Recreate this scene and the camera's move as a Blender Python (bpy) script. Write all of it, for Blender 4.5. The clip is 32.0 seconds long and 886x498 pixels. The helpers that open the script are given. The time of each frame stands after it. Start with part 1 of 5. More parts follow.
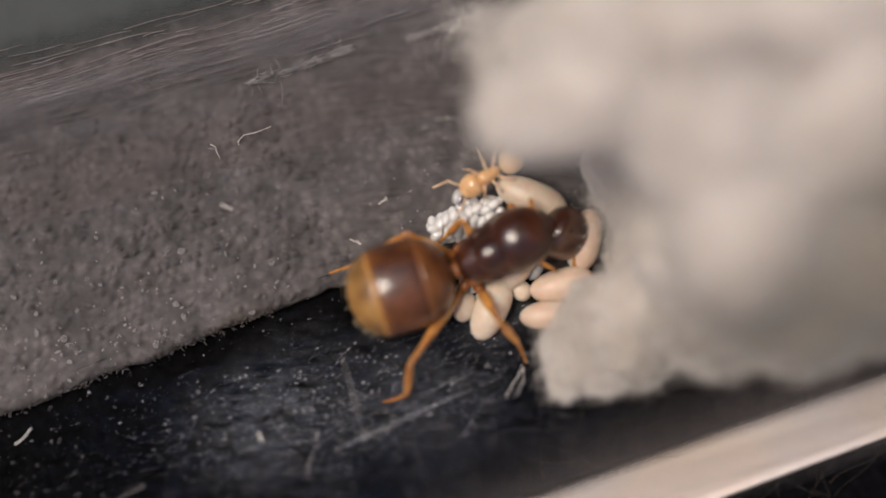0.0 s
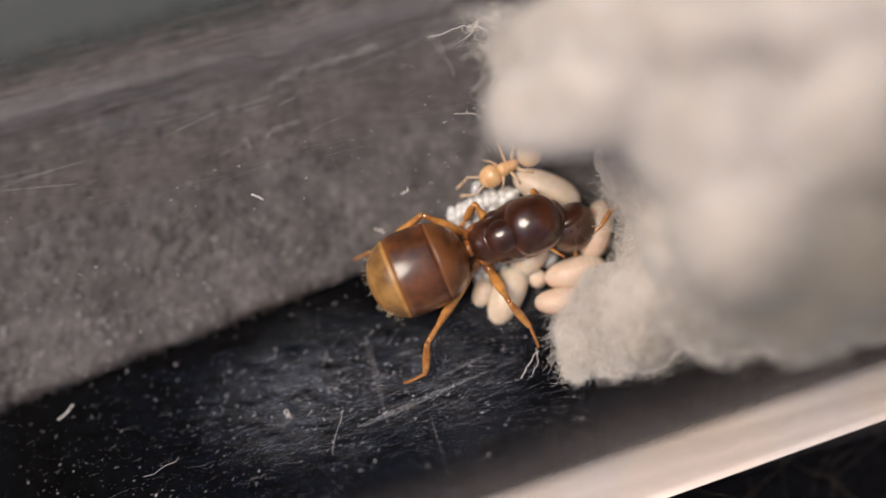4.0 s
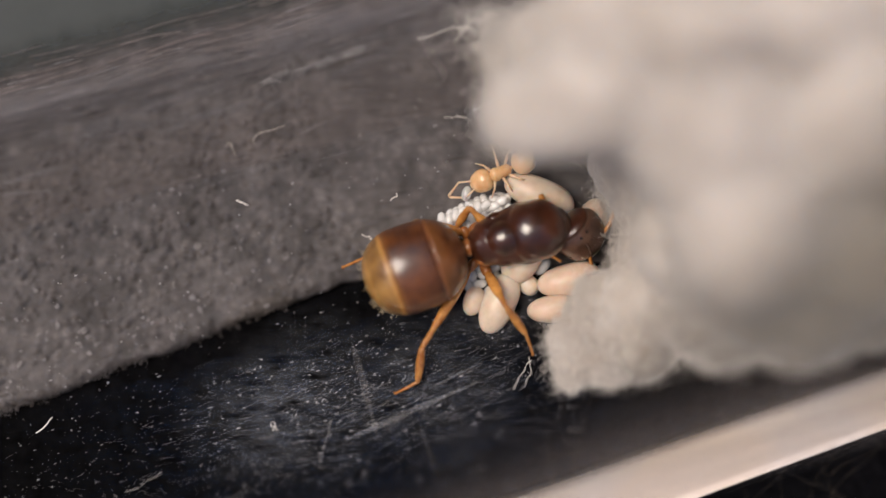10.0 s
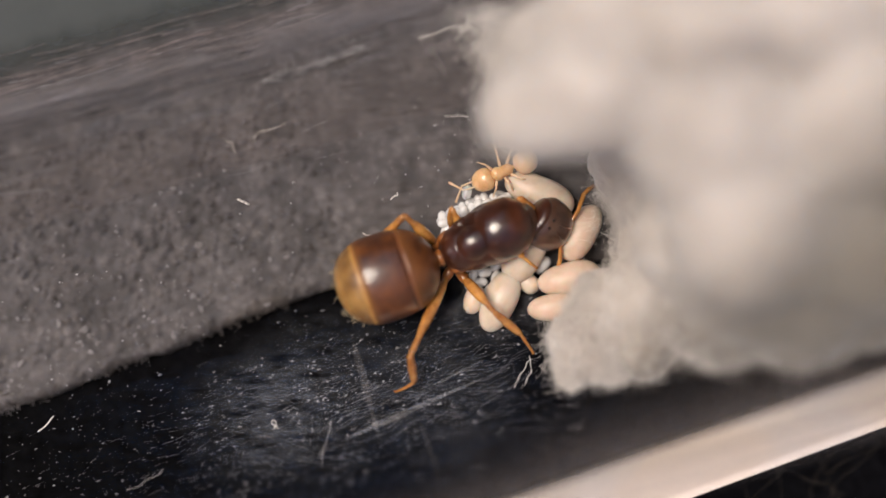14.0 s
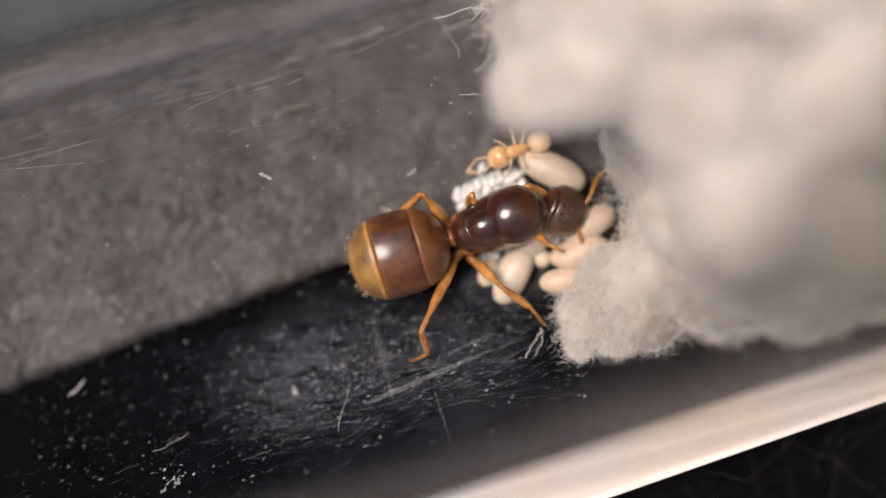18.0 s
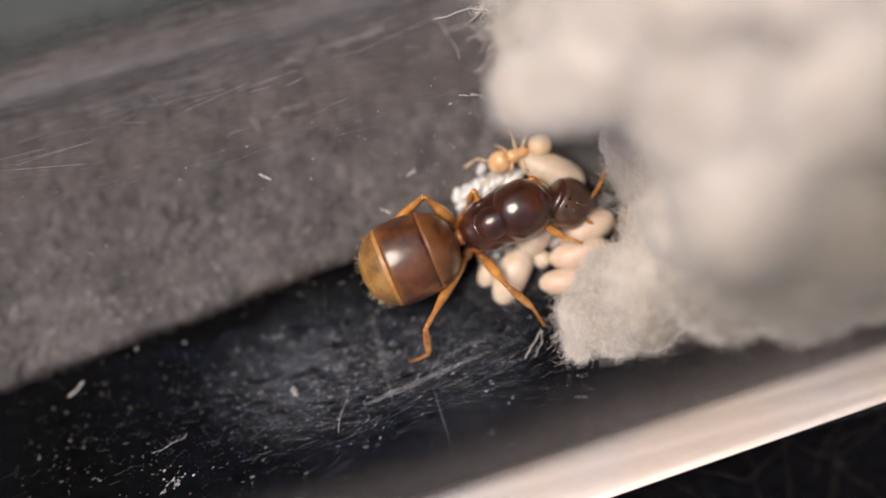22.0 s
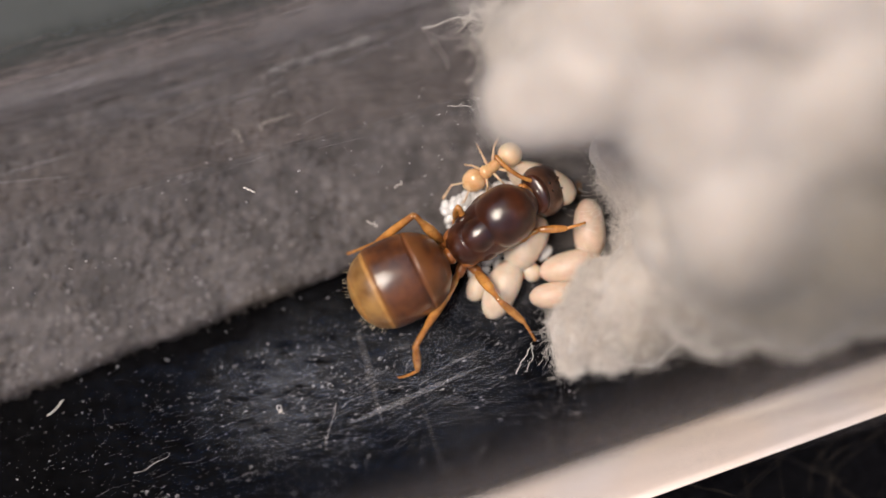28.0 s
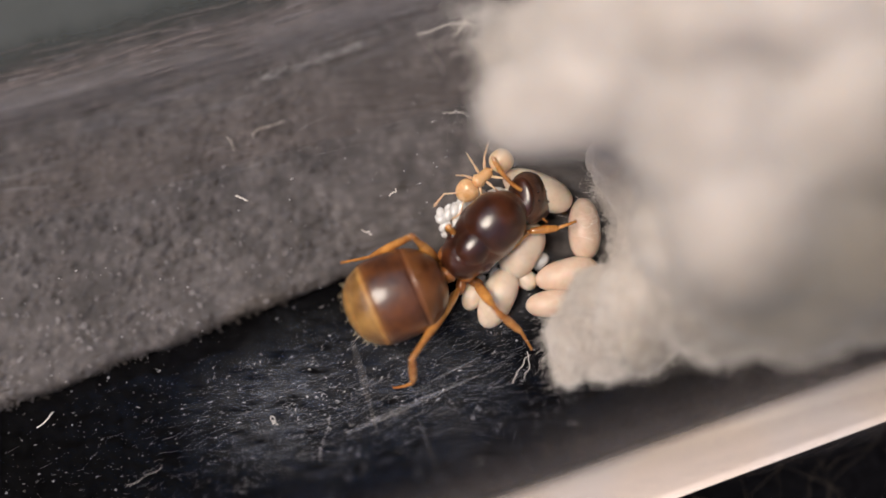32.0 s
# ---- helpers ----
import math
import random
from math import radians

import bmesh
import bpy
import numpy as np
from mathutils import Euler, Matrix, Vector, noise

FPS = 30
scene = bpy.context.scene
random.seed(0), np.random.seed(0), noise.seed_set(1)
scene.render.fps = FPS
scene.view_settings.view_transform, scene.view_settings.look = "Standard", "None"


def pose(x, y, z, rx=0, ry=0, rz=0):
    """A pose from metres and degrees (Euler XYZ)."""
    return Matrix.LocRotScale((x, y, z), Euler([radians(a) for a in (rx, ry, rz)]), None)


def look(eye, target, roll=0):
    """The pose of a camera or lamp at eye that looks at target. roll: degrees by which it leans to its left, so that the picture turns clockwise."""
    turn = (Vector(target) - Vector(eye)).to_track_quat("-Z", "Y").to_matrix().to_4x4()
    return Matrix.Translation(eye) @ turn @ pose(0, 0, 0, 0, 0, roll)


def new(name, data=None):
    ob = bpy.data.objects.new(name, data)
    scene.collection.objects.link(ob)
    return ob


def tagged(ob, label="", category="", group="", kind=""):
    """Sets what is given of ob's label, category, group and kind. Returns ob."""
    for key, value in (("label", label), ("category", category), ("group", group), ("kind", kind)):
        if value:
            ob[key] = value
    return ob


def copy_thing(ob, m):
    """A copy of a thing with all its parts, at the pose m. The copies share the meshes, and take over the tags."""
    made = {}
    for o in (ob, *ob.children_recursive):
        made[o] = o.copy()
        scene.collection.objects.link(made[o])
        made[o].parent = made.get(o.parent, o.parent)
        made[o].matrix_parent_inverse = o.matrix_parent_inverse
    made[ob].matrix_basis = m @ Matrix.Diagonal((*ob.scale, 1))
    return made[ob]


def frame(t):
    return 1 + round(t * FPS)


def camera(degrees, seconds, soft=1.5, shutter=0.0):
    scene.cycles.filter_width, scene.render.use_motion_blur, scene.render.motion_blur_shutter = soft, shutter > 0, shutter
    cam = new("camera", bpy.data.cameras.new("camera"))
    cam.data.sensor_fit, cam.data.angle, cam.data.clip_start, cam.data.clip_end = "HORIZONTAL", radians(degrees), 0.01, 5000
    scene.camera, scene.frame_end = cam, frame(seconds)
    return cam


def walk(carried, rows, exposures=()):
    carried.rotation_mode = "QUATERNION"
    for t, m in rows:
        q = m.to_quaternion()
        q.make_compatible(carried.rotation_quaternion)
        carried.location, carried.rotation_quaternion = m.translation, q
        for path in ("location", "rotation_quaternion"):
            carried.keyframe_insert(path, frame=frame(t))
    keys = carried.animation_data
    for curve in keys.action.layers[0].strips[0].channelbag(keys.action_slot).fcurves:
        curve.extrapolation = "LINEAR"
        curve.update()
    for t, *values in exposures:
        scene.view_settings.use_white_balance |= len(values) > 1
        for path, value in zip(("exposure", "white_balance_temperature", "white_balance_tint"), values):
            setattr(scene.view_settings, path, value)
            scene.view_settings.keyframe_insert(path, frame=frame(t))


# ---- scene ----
# All lengths below are in units of 1.1 mm (MM in metres): the tube comes out 16 mm across, the queen about 8 mm long.
MM = 0.0011

# ---- camera and its path: seconds, x, y, z (mm) and a turn vector (degrees) from straight down ----
cam = camera(40, 32.0, soft=1.5)
cam.data.dof.use_dof = True
cam.data.dof.focus_distance = 38.8 * MM
cam.data.dof.aperture_fstop = 11.5
CAMERA_ROWS = [
    (0.0, -0.738, 0.456, 39.557, 0.65, -2.35, -0.55),
    (0.5, -0.657, 0.352, 39.615, 0.84, -2.22, -0.55),
    (1.0, -0.307, 0.433, 39.756, 0.69, -1.64, -0.34),
    (1.5, -0.735, 0.376, 39.779, 0.88, -2.32, -0.57),
    (2.0, -0.199, 0.451, 40.073, 0.76, -1.41, -0.26),
    (2.5, -0.552, 0.264, 40.496, 0.44, -1.53, -0.32),
    (3.0, -0.340, 0.241, 41.296, 0.46, -0.88, -0.22),
    (3.5, -0.198, 0.342, 41.648, 0.06, -0.41, -0.18),
    (5.5, -0.746, 0.345, 40.336, 1.23, -2.21, -0.60),
    (6.0, -0.672, 0.445, 40.076, 0.87, -2.11, -0.61),
    (6.5, -0.720, 0.292, 40.282, 1.16, -2.11, -0.57),
    (7.0, -0.779, 0.400, 40.369, 1.06, -2.17, -0.55),
    (7.5, -0.683, 0.379, 40.417, 0.92, -1.95, -0.52),
    (8.0, -0.659, 0.308, 40.703, 0.81, -1.71, -0.45),
    (8.5, -0.598, 0.254, 40.565, 0.74, -1.60, -0.44),
    (9.0, -0.618, 0.356, 40.403, 0.60, -1.72, -0.41),
    (9.5, -0.669, 0.274, 40.480, 0.73, -1.77, -0.43),
    (10.0, -0.605, 0.304, 40.535, 0.64, -1.65, -0.38),
    (10.5, -0.544, 0.302, 40.548, 0.61, -1.54, -0.42),
    (11.0, -0.588, 0.277, 40.535, 0.68, -1.63, -0.42),
    (11.5, -0.590, 0.295, 40.504, 0.56, -1.61, -0.40),
    (12.0, -0.607, 0.311, 40.430, 0.55, -1.66, -0.40),
    (12.5, -0.584, 0.318, 40.484, 0.56, -1.62, -0.38),
    (13.0, -0.624, 0.369, 40.507, 0.48, -1.66, -0.41),
    (13.5, -0.661, 0.388, 40.563, 0.42, -1.70, -0.42),
    (14.0, -0.678, 0.377, 40.613, 0.47, -1.73, -0.43),
    (14.5, -0.639, 0.325, 40.650, 0.56, -1.66, -0.39),
    (16.5, -0.193, 0.101, 41.456, 0.08, -0.38, -0.11),
    (17.0, -0.099, -0.053, 41.744, -0.00, -0.08, 0.03),
    (17.5, 0.174, -0.252, 41.967, 0.08, 0.26, 0.10),
    (18.0, 0.162, -0.217, 41.931, 0.09, 0.23, 0.03),
    (18.5, 0.079, -0.128, 42.055, 0.03, 0.12, -0.01),
    (19.0, 0.094, -0.050, 42.087, 0.06, 0.12, 0.01),
    (19.5, -0.024, 0.076, 42.055, -0.06, -0.07, -0.03),
    (20.0, -0.007, -0.009, 42.073, 0.07, -0.04, -0.02),
    (20.5, 0.024, -0.024, 42.105, 0.05, 0.01, -0.02),
    (21.0, 0.061, -0.086, 42.123, 0.18, 0.07, -0.04),
    (21.5, 0.067, -0.081, 42.024, -0.07, 0.13, 0.01),
    (22.0, 0.035, -0.020, 41.908, -0.16, 0.03, -0.02),
    (22.5, 0.086, -0.092, 41.945, 0.07, 0.06, -0.05),
    (23.0, 0.053, -0.049, 41.938, 0.01, 0.02, -0.04),
    (23.5, 0.108, -0.011, 42.024, 0.03, 0.10, -0.06),
    (24.0, 0.029, 0.059, 41.850, -0.16, -0.03, -0.04),
    (24.5, -0.038, -0.088, 41.907, 0.18, -0.15, -0.08),
    (25.0, -0.103, 0.020, 41.832, 0.08, -0.33, -0.11),
    (25.5, -0.025, 0.042, 41.855, 0.15, -0.23, -0.09),
    (27.5, -0.302, 0.170, 41.398, 0.10, -0.85, -0.16),
    (28.0, -0.414, 0.137, 41.145, 0.25, -1.17, -0.27),
    (28.5, -0.459, 0.195, 40.747, 0.11, -1.35, -0.30),
    (29.0, -0.533, 0.172, 40.772, 0.19, -1.47, -0.31),
    (29.5, -0.528, 0.218, 40.635, 0.17, -1.51, -0.34),
    (30.0, -0.541, 0.121, 40.584, 0.27, -1.54, -0.37),
    (30.5, -0.647, 0.262, 40.213, 0.17, -1.91, -0.44),
    (31.0, -0.577, 0.168, 40.139, 0.37, -1.83, -0.47),
    (31.5, -0.636, 0.227, 40.510, 0.41, -1.79, -0.45),
    (32.0, -0.587, 0.210, 40.699, 0.54, -1.67, -0.46),
]


def turned(x, y, z, a, b, c):
    v = Vector((a, b, c))
    q = Matrix.Rotation(radians(v.length), 4, v.normalized() if v.length > 1e-9 else Vector((0, 0, 1)))
    return Matrix.Translation((x * MM, y * MM, z * MM)) @ q


walk(cam, [(t, turned(*r)) for t, *r in CAMERA_ROWS], exposures=[(0, 0.0), (2, 0.07), (3, 0.19), (3.5, 0.2), (5.5, 0.06), (6, 0.03), (12, 0.1), (17, 0.31), (24, 0.34), (29, 0.22), (31, 0.12), (32, 0.18)])

# ---- light: afternoon sun and sky ----
SUN_DIR = Vector((-0.40, 0.13, 0.91)).normalized()
world = bpy.data.worlds.new("sky")
scene.world = world
world.use_nodes = True
wn = world.node_tree
sky = wn.nodes.new("ShaderNodeTexSky")
sky.sky_type, sky.sun_disc = "NISHITA", False
sky.sun_elevation = math.asin(SUN_DIR.z)
sky.sun_rotation = math.atan2(SUN_DIR.x, SUN_DIR.y)
wn.links.new(sky.outputs[0], wn.nodes["Background"].inputs[0])
wn.nodes["Background"].inputs[1].default_value = 0.11
sun = new("sun", bpy.data.lights.new("sun", "SUN"))
sun.data.energy, sun.data.angle, sun.data.color = 3.35, radians(30), (1.0, 0.85, 0.73)
sun.matrix_world = look(SUN_DIR * 0.3, (0, 0, 0))


# ---- materials ----
def material(name, base, rough=0.5, second=None, scale=2.0, detail=4.0, bump=0.0, bump_scale=20.0, sss=0.0, sss_radius=(1, .5, .3),
             sss_mm=0.3, coat=0.0, metal=0.0, trans=0.0, sheen=0.0, ior=1.5, rough2=None, low=0.35, high=0.65):
    """A node material with two scales of variation; scale and bump_scale are in cycles a millimetre."""
    m = bpy.data.materials.new(name)
    m.use_nodes = True
    nt = m.node_tree
    b = nt.nodes["Principled BSDF"]
    b.inputs["Base Color"].default_value = (*base, 1)
    b.inputs["Roughness"].default_value = rough
    b.inputs["Metallic"].default_value = metal
    b.inputs["IOR"].default_value = ior
    b.inputs["Coat Weight"].default_value = coat
    b.inputs["Coat Roughness"].default_value = 0.1
    b.inputs["Transmission Weight"].default_value = trans
    b.inputs["Sheen Weight"].default_value = sheen
    if sss:
        b.inputs["Subsurface Weight"].default_value = sss
        b.inputs["Subsurface Radius"].default_value = sss_radius
        b.inputs["Subsurface Scale"].default_value = sss_mm * MM
    co = nt.nodes.new("ShaderNodeTexCoord")
    if second:
        n1 = nt.nodes.new("ShaderNodeTexNoise")
        n1.inputs["Scale"].default_value = scale / MM
        n1.inputs["Detail"].default_value = detail
        n1.inputs["Roughness"].default_value = 0.65
        nt.links.new(co.outputs["Object"], n1.inputs["Vector"])
        ramp = nt.nodes.new("ShaderNodeValToRGB")
        ramp.color_ramp.elements[0].position, ramp.color_ramp.elements[1].position = low, high
        ramp.color_ramp.elements[0].color, ramp.color_ramp.elements[1].color = (*base, 1), (*second, 1)
        nt.links.new(n1.outputs["Fac"], ramp.inputs["Fac"])
        nt.links.new(ramp.outputs["Color"], b.inputs["Base Color"])
        if rough2 is not None:
            mr = nt.nodes.new("ShaderNodeMapRange")
            mr.inputs["To Min"].default_value, mr.inputs["To Max"].default_value = rough, rough2
            nt.links.new(n1.outputs["Fac"], mr.inputs["Value"])
            nt.links.new(mr.outputs["Result"], b.inputs["Roughness"])
    if bump:
        n2 = nt.nodes.new("ShaderNodeTexNoise")
        n2.inputs["Scale"].default_value = bump_scale / MM
        n2.inputs["Detail"].default_value = 3.0
        nt.links.new(co.outputs["Object"], n2.inputs["Vector"])
        bp = nt.nodes.new("ShaderNodeBump")
        bp.inputs["Strength"].default_value = bump
        bp.inputs["Distance"].default_value = 0.02 * MM
        nt.links.new(n2.outputs["Fac"], bp.inputs["Height"])
        nt.links.new(bp.outputs["Normal"], b.inputs["Normal"])
    return m


def canvas_material():
    """Coarse weave: light thread crossings over dark gaps, with broad stains."""
    m = material("grey_canvas", (0.060, 0.053, 0.053), 0.8, (0.112, 0.101, 0.101), 0.35, 6.0, bump=0.6, bump_scale=8, low=0.3, high=0.7)
    nt = m.node_tree
    b = nt.nodes["Principled BSDF"]
    co = nt.nodes.new("ShaderNodeTexCoord")
    vo = nt.nodes.new("ShaderNodeTexVoronoi")
    vo.inputs["Scale"].default_value = 3.1 / MM
    vo.inputs["Randomness"].default_value = 1.0
    nt.links.new(co.outputs["Object"], vo.inputs["Vector"])
    ramp = nt.nodes.new("ShaderNodeValToRGB")
    ramp.color_ramp.elements[0].position, ramp.color_ramp.elements[1].position = 0.05, 0.6
    ramp.color_ramp.elements[0].color, ramp.color_ramp.elements[1].color = (1.3, 1.29, 1.29, 1), (0.86, 0.86, 0.87, 1)
    nt.links.new(vo.outputs["Distance"], ramp.inputs["Fac"])
    mix = nt.nodes.new("ShaderNodeMix")
    mix.data_type, mix.blend_type = "RGBA", "MULTIPLY"
    mix.inputs["Factor"].default_value = 1.0
    src = b.inputs["Base Color"].links[0].from_socket
    nt.links.new(src, mix.inputs["A"])
    nt.links.new(ramp.outputs["Color"], mix.inputs["B"])
    fine = nt.nodes.new("ShaderNodeTexNoise")
    fine.inputs["Scale"].default_value, fine.inputs["Detail"].default_value = 1.5 / MM, 5.0
    nt.links.new(co.outputs["Object"], fine.inputs["Vector"])
    speck = nt.nodes.new("ShaderNodeValToRGB")
    speck.color_ramp.elements[0].position, speck.color_ramp.elements[1].position = 0.35, 0.72
    speck.color_ramp.elements[0].color, speck.color_ramp.elements[1].color = (0.74, 0.74, 0.75, 1), (1.4, 1.38, 1.38, 1)
    nt.links.new(fine.outputs["Fac"], speck.inputs["Fac"])
    grain = nt.nodes.new("ShaderNodeMix")
    grain.data_type, grain.blend_type = "RGBA", "MULTIPLY"
    grain.inputs["Factor"].default_value = 1.0
    nt.links.new(mix.outputs["Result"], grain.inputs["A"])
    nt.links.new(speck.outputs["Color"], grain.inputs["B"])
    nt.links.new(grain.outputs["Result"], b.inputs["Base Color"])
    return m


def glass_material():
    """Thin clear glass: it lets the view straight through and mirrors by its Fresnel share."""
    m = bpy.data.materials.new("tube_glass")
    m.use_nodes = True
    nt = m.node_tree
    nt.nodes.remove(nt.nodes["Principled BSDF"])
    clear = nt.nodes.new("ShaderNodeBsdfTransparent")
    clear.inputs["Color"].default_value = (0.985, 0.99, 0.988, 1)
    gloss = nt.nodes.new("ShaderNodeBsdfGlossy")
    gloss.inputs["Roughness"].default_value = 0.03
    fres = nt.nodes.new("ShaderNodeFresnel")
    fres.inputs["IOR"].default_value = 1.012
    mix = nt.nodes.new("ShaderNodeMixShader")
    nt.links.new(fres.outputs["Fac"], mix.inputs["Fac"])
    nt.links.new(clear.outputs["BSDF"], mix.inputs[1])
    nt.links.new(gloss.outputs["BSDF"], mix.inputs[2])
    nt.links.new(mix.outputs["Shader"], nt.nodes["Material Output"].inputs["Surface"])
    return m


def film_material(name, base, cover, stretch, low, high, fading=False, scale=1.6, pass_on=0.5):
    """A patchy translucent film, for smears and painted light: streaks along the tube, clear gaps between."""
    m = material(name, base, 0.6)
    nt = m.node_tree
    b = nt.nodes["Principled BSDF"]
    co = nt.nodes.new("ShaderNodeTexCoord")
    mp = nt.nodes.new("ShaderNodeMapping")
    mp.inputs["Rotation"].default_value = (0, 0, -radians(15))
    mp.inputs["Scale"].default_value = (stretch, 1, 1)
    nz = nt.nodes.new("ShaderNodeTexNoise")
    nz.inputs["Scale"].default_value = scale / MM
    nz.inputs["Detail"].default_value = 8.0
    nz.inputs["Roughness"].default_value = 0.7
    nt.links.new(co.outputs["Object"], mp.inputs["Vector"])
    nt.links.new(mp.outputs["Vector"], nz.inputs["Vector"])
    mr = nt.nodes.new("ShaderNodeMapRange")
    mr.inputs["From Min"].default_value, mr.inputs["From Max"].default_value = low, high
    mr.inputs["To Min"].default_value, mr.inputs["To Max"].default_value = 0.0, cover
    nt.links.new(nz.outputs["Fac"], mr.inputs["Value"])
    share = mr.outputs["Result"]
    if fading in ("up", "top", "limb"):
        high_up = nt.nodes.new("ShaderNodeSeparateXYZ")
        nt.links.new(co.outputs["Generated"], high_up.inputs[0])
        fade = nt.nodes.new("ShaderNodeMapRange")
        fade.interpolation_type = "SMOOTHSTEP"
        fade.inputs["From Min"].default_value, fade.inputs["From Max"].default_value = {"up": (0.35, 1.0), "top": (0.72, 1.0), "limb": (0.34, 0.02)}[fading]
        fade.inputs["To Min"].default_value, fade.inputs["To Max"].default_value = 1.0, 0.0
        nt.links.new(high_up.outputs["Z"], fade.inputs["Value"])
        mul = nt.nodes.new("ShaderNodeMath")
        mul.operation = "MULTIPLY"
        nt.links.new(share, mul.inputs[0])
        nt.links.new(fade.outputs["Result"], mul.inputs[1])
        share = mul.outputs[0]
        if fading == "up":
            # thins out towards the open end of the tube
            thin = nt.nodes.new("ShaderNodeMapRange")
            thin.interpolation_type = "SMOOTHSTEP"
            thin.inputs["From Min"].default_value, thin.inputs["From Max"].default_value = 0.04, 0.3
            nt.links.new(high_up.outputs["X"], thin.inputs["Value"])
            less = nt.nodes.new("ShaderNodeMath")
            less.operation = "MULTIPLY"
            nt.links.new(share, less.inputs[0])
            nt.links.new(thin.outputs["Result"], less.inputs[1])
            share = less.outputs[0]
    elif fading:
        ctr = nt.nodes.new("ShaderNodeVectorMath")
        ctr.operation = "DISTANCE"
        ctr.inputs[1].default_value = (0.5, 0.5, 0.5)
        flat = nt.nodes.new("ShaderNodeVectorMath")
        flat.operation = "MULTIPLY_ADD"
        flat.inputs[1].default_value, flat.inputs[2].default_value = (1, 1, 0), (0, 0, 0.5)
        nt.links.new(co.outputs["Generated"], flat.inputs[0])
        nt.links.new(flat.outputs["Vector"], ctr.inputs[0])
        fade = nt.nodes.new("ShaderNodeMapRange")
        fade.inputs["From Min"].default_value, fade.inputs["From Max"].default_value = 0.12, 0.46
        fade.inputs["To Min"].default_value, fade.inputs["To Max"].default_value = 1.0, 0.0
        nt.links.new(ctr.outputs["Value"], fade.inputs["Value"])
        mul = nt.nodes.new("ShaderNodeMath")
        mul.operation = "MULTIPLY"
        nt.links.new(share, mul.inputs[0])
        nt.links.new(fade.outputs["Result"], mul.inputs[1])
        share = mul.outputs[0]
    nt.nodes.remove(b)
    dif = nt.nodes.new("ShaderNodeBsdfDiffuse")
    tra = nt.nodes.new("ShaderNodeBsdfTranslucent")
    dif.inputs["Color"].default_value = tra.inputs["Color"].default_value = (*base, 1)
    both = nt.nodes.new("ShaderNodeMixShader")
    both.inputs["Fac"].default_value = pass_on
    nt.links.new(dif.outputs["BSDF"], both.inputs[1])
    nt.links.new(tra.outputs["BSDF"], both.inputs[2])
    clear = nt.nodes.new("ShaderNodeBsdfTransparent")
    mix = nt.nodes.new("ShaderNodeMixShader")
    nt.links.new(share, mix.inputs["Fac"])
    nt.links.new(clear.outputs["BSDF"], mix.inputs[1])
    nt.links.new(both.outputs["Shader"], mix.inputs[2])
    nt.links.new(mix.outputs["Shader"], nt.nodes["Material Output"].inputs["Surface"])
    return m


M_COTTON = material("cotton", (0.45, 0.405, 0.365), 1.0, (0.58, 0.53, 0.485), 0.9, bump=0.55, bump_scale=12, sss=0.8, sss_radius=(1, .85, .7), sss_mm=2.0, sheen=0.3)


def grey_rear(m):
    """Lets the cotton grow darker and greyer, with a wandering edge, towards the back of the plug."""
    nt = m.node_tree
    b = nt.nodes["Principled BSDF"]
    co = nt.nodes.new("ShaderNodeTexCoord")
    sp = nt.nodes.new("ShaderNodeSeparateXYZ")
    nt.links.new(co.outputs["Object"], sp.inputs[0])
    nz = nt.nodes.new("ShaderNodeTexNoise")
    nz.inputs["Scale"].default_value = 0.3 / MM
    nt.links.new(co.outputs["Object"], nz.inputs["Vector"])
    shift = nt.nodes.new("ShaderNodeMath")
    shift.operation = "MULTIPLY_ADD"
    shift.inputs[1].default_value = 4.0 * MM
    nt.links.new(nz.outputs["Fac"], shift.inputs[0])
    # the darker part's edge runs aslant across the wad
    aslant = nt.nodes.new("ShaderNodeMath")
    aslant.operation = "MULTIPLY_ADD"
    aslant.inputs[1].default_value = -0.9
    nt.links.new(sp.outputs["Y"], aslant.inputs[0])
    nt.links.new(sp.outputs["X"], aslant.inputs[2])
    nt.links.new(aslant.outputs[0], shift.inputs[2])
    mr = nt.nodes.new("ShaderNodeMapRange")
    mr.interpolation_type = "SMOOTHSTEP"
    mr.inputs["From Min"].default_value, mr.inputs["From Max"].default_value = 7.2 * MM, 12.5 * MM
    nt.links.new(shift.outputs[0], mr.inputs["Value"])
    mix = nt.nodes.new("ShaderNodeMix")
    mix.data_type, mix.blend_type = "RGBA", "MULTIPLY"
    nt.links.new(mr.outputs["Result"], mix.inputs["Factor"])
    nt.links.new(b.inputs["Base Color"].links[0].from_socket, mix.inputs["A"])
    mix.inputs["B"].default_value = (0.38, 0.375, 0.345, 1)
    nt.links.new(mix.outputs["Result"], b.inputs["Base Color"])


grey_rear(M_COTTON)
M_FIBRE = material("cotton_fibre", (0.80, 0.74, 0.68), 0.7, (0.9, 0.86, 0.8), 2.0, sheen=0.2)
M_DARK = material("dark_cuticle", (0.020, 0.006, 0.003), 0.3, (0.070, 0.020, 0.008), 1.3, bump=0.6, bump_scale=2.6, coat=0.9, rough2=0.34)
M_HEAD = material("head_cuticle", (0.036, 0.015, 0.009), 0.26, (0.10, 0.046, 0.027), 2.2, bump=0.4, bump_scale=16, coat=1.0, rough2=0.34)
M_TERGITE = material("brown_tergite", (0.030, 0.008, 0.003), 0.38, (0.21, 0.066, 0.014), 0.55, detail=5, bump=0.5, bump_scale=26, coat=0.9, rough2=0.46)


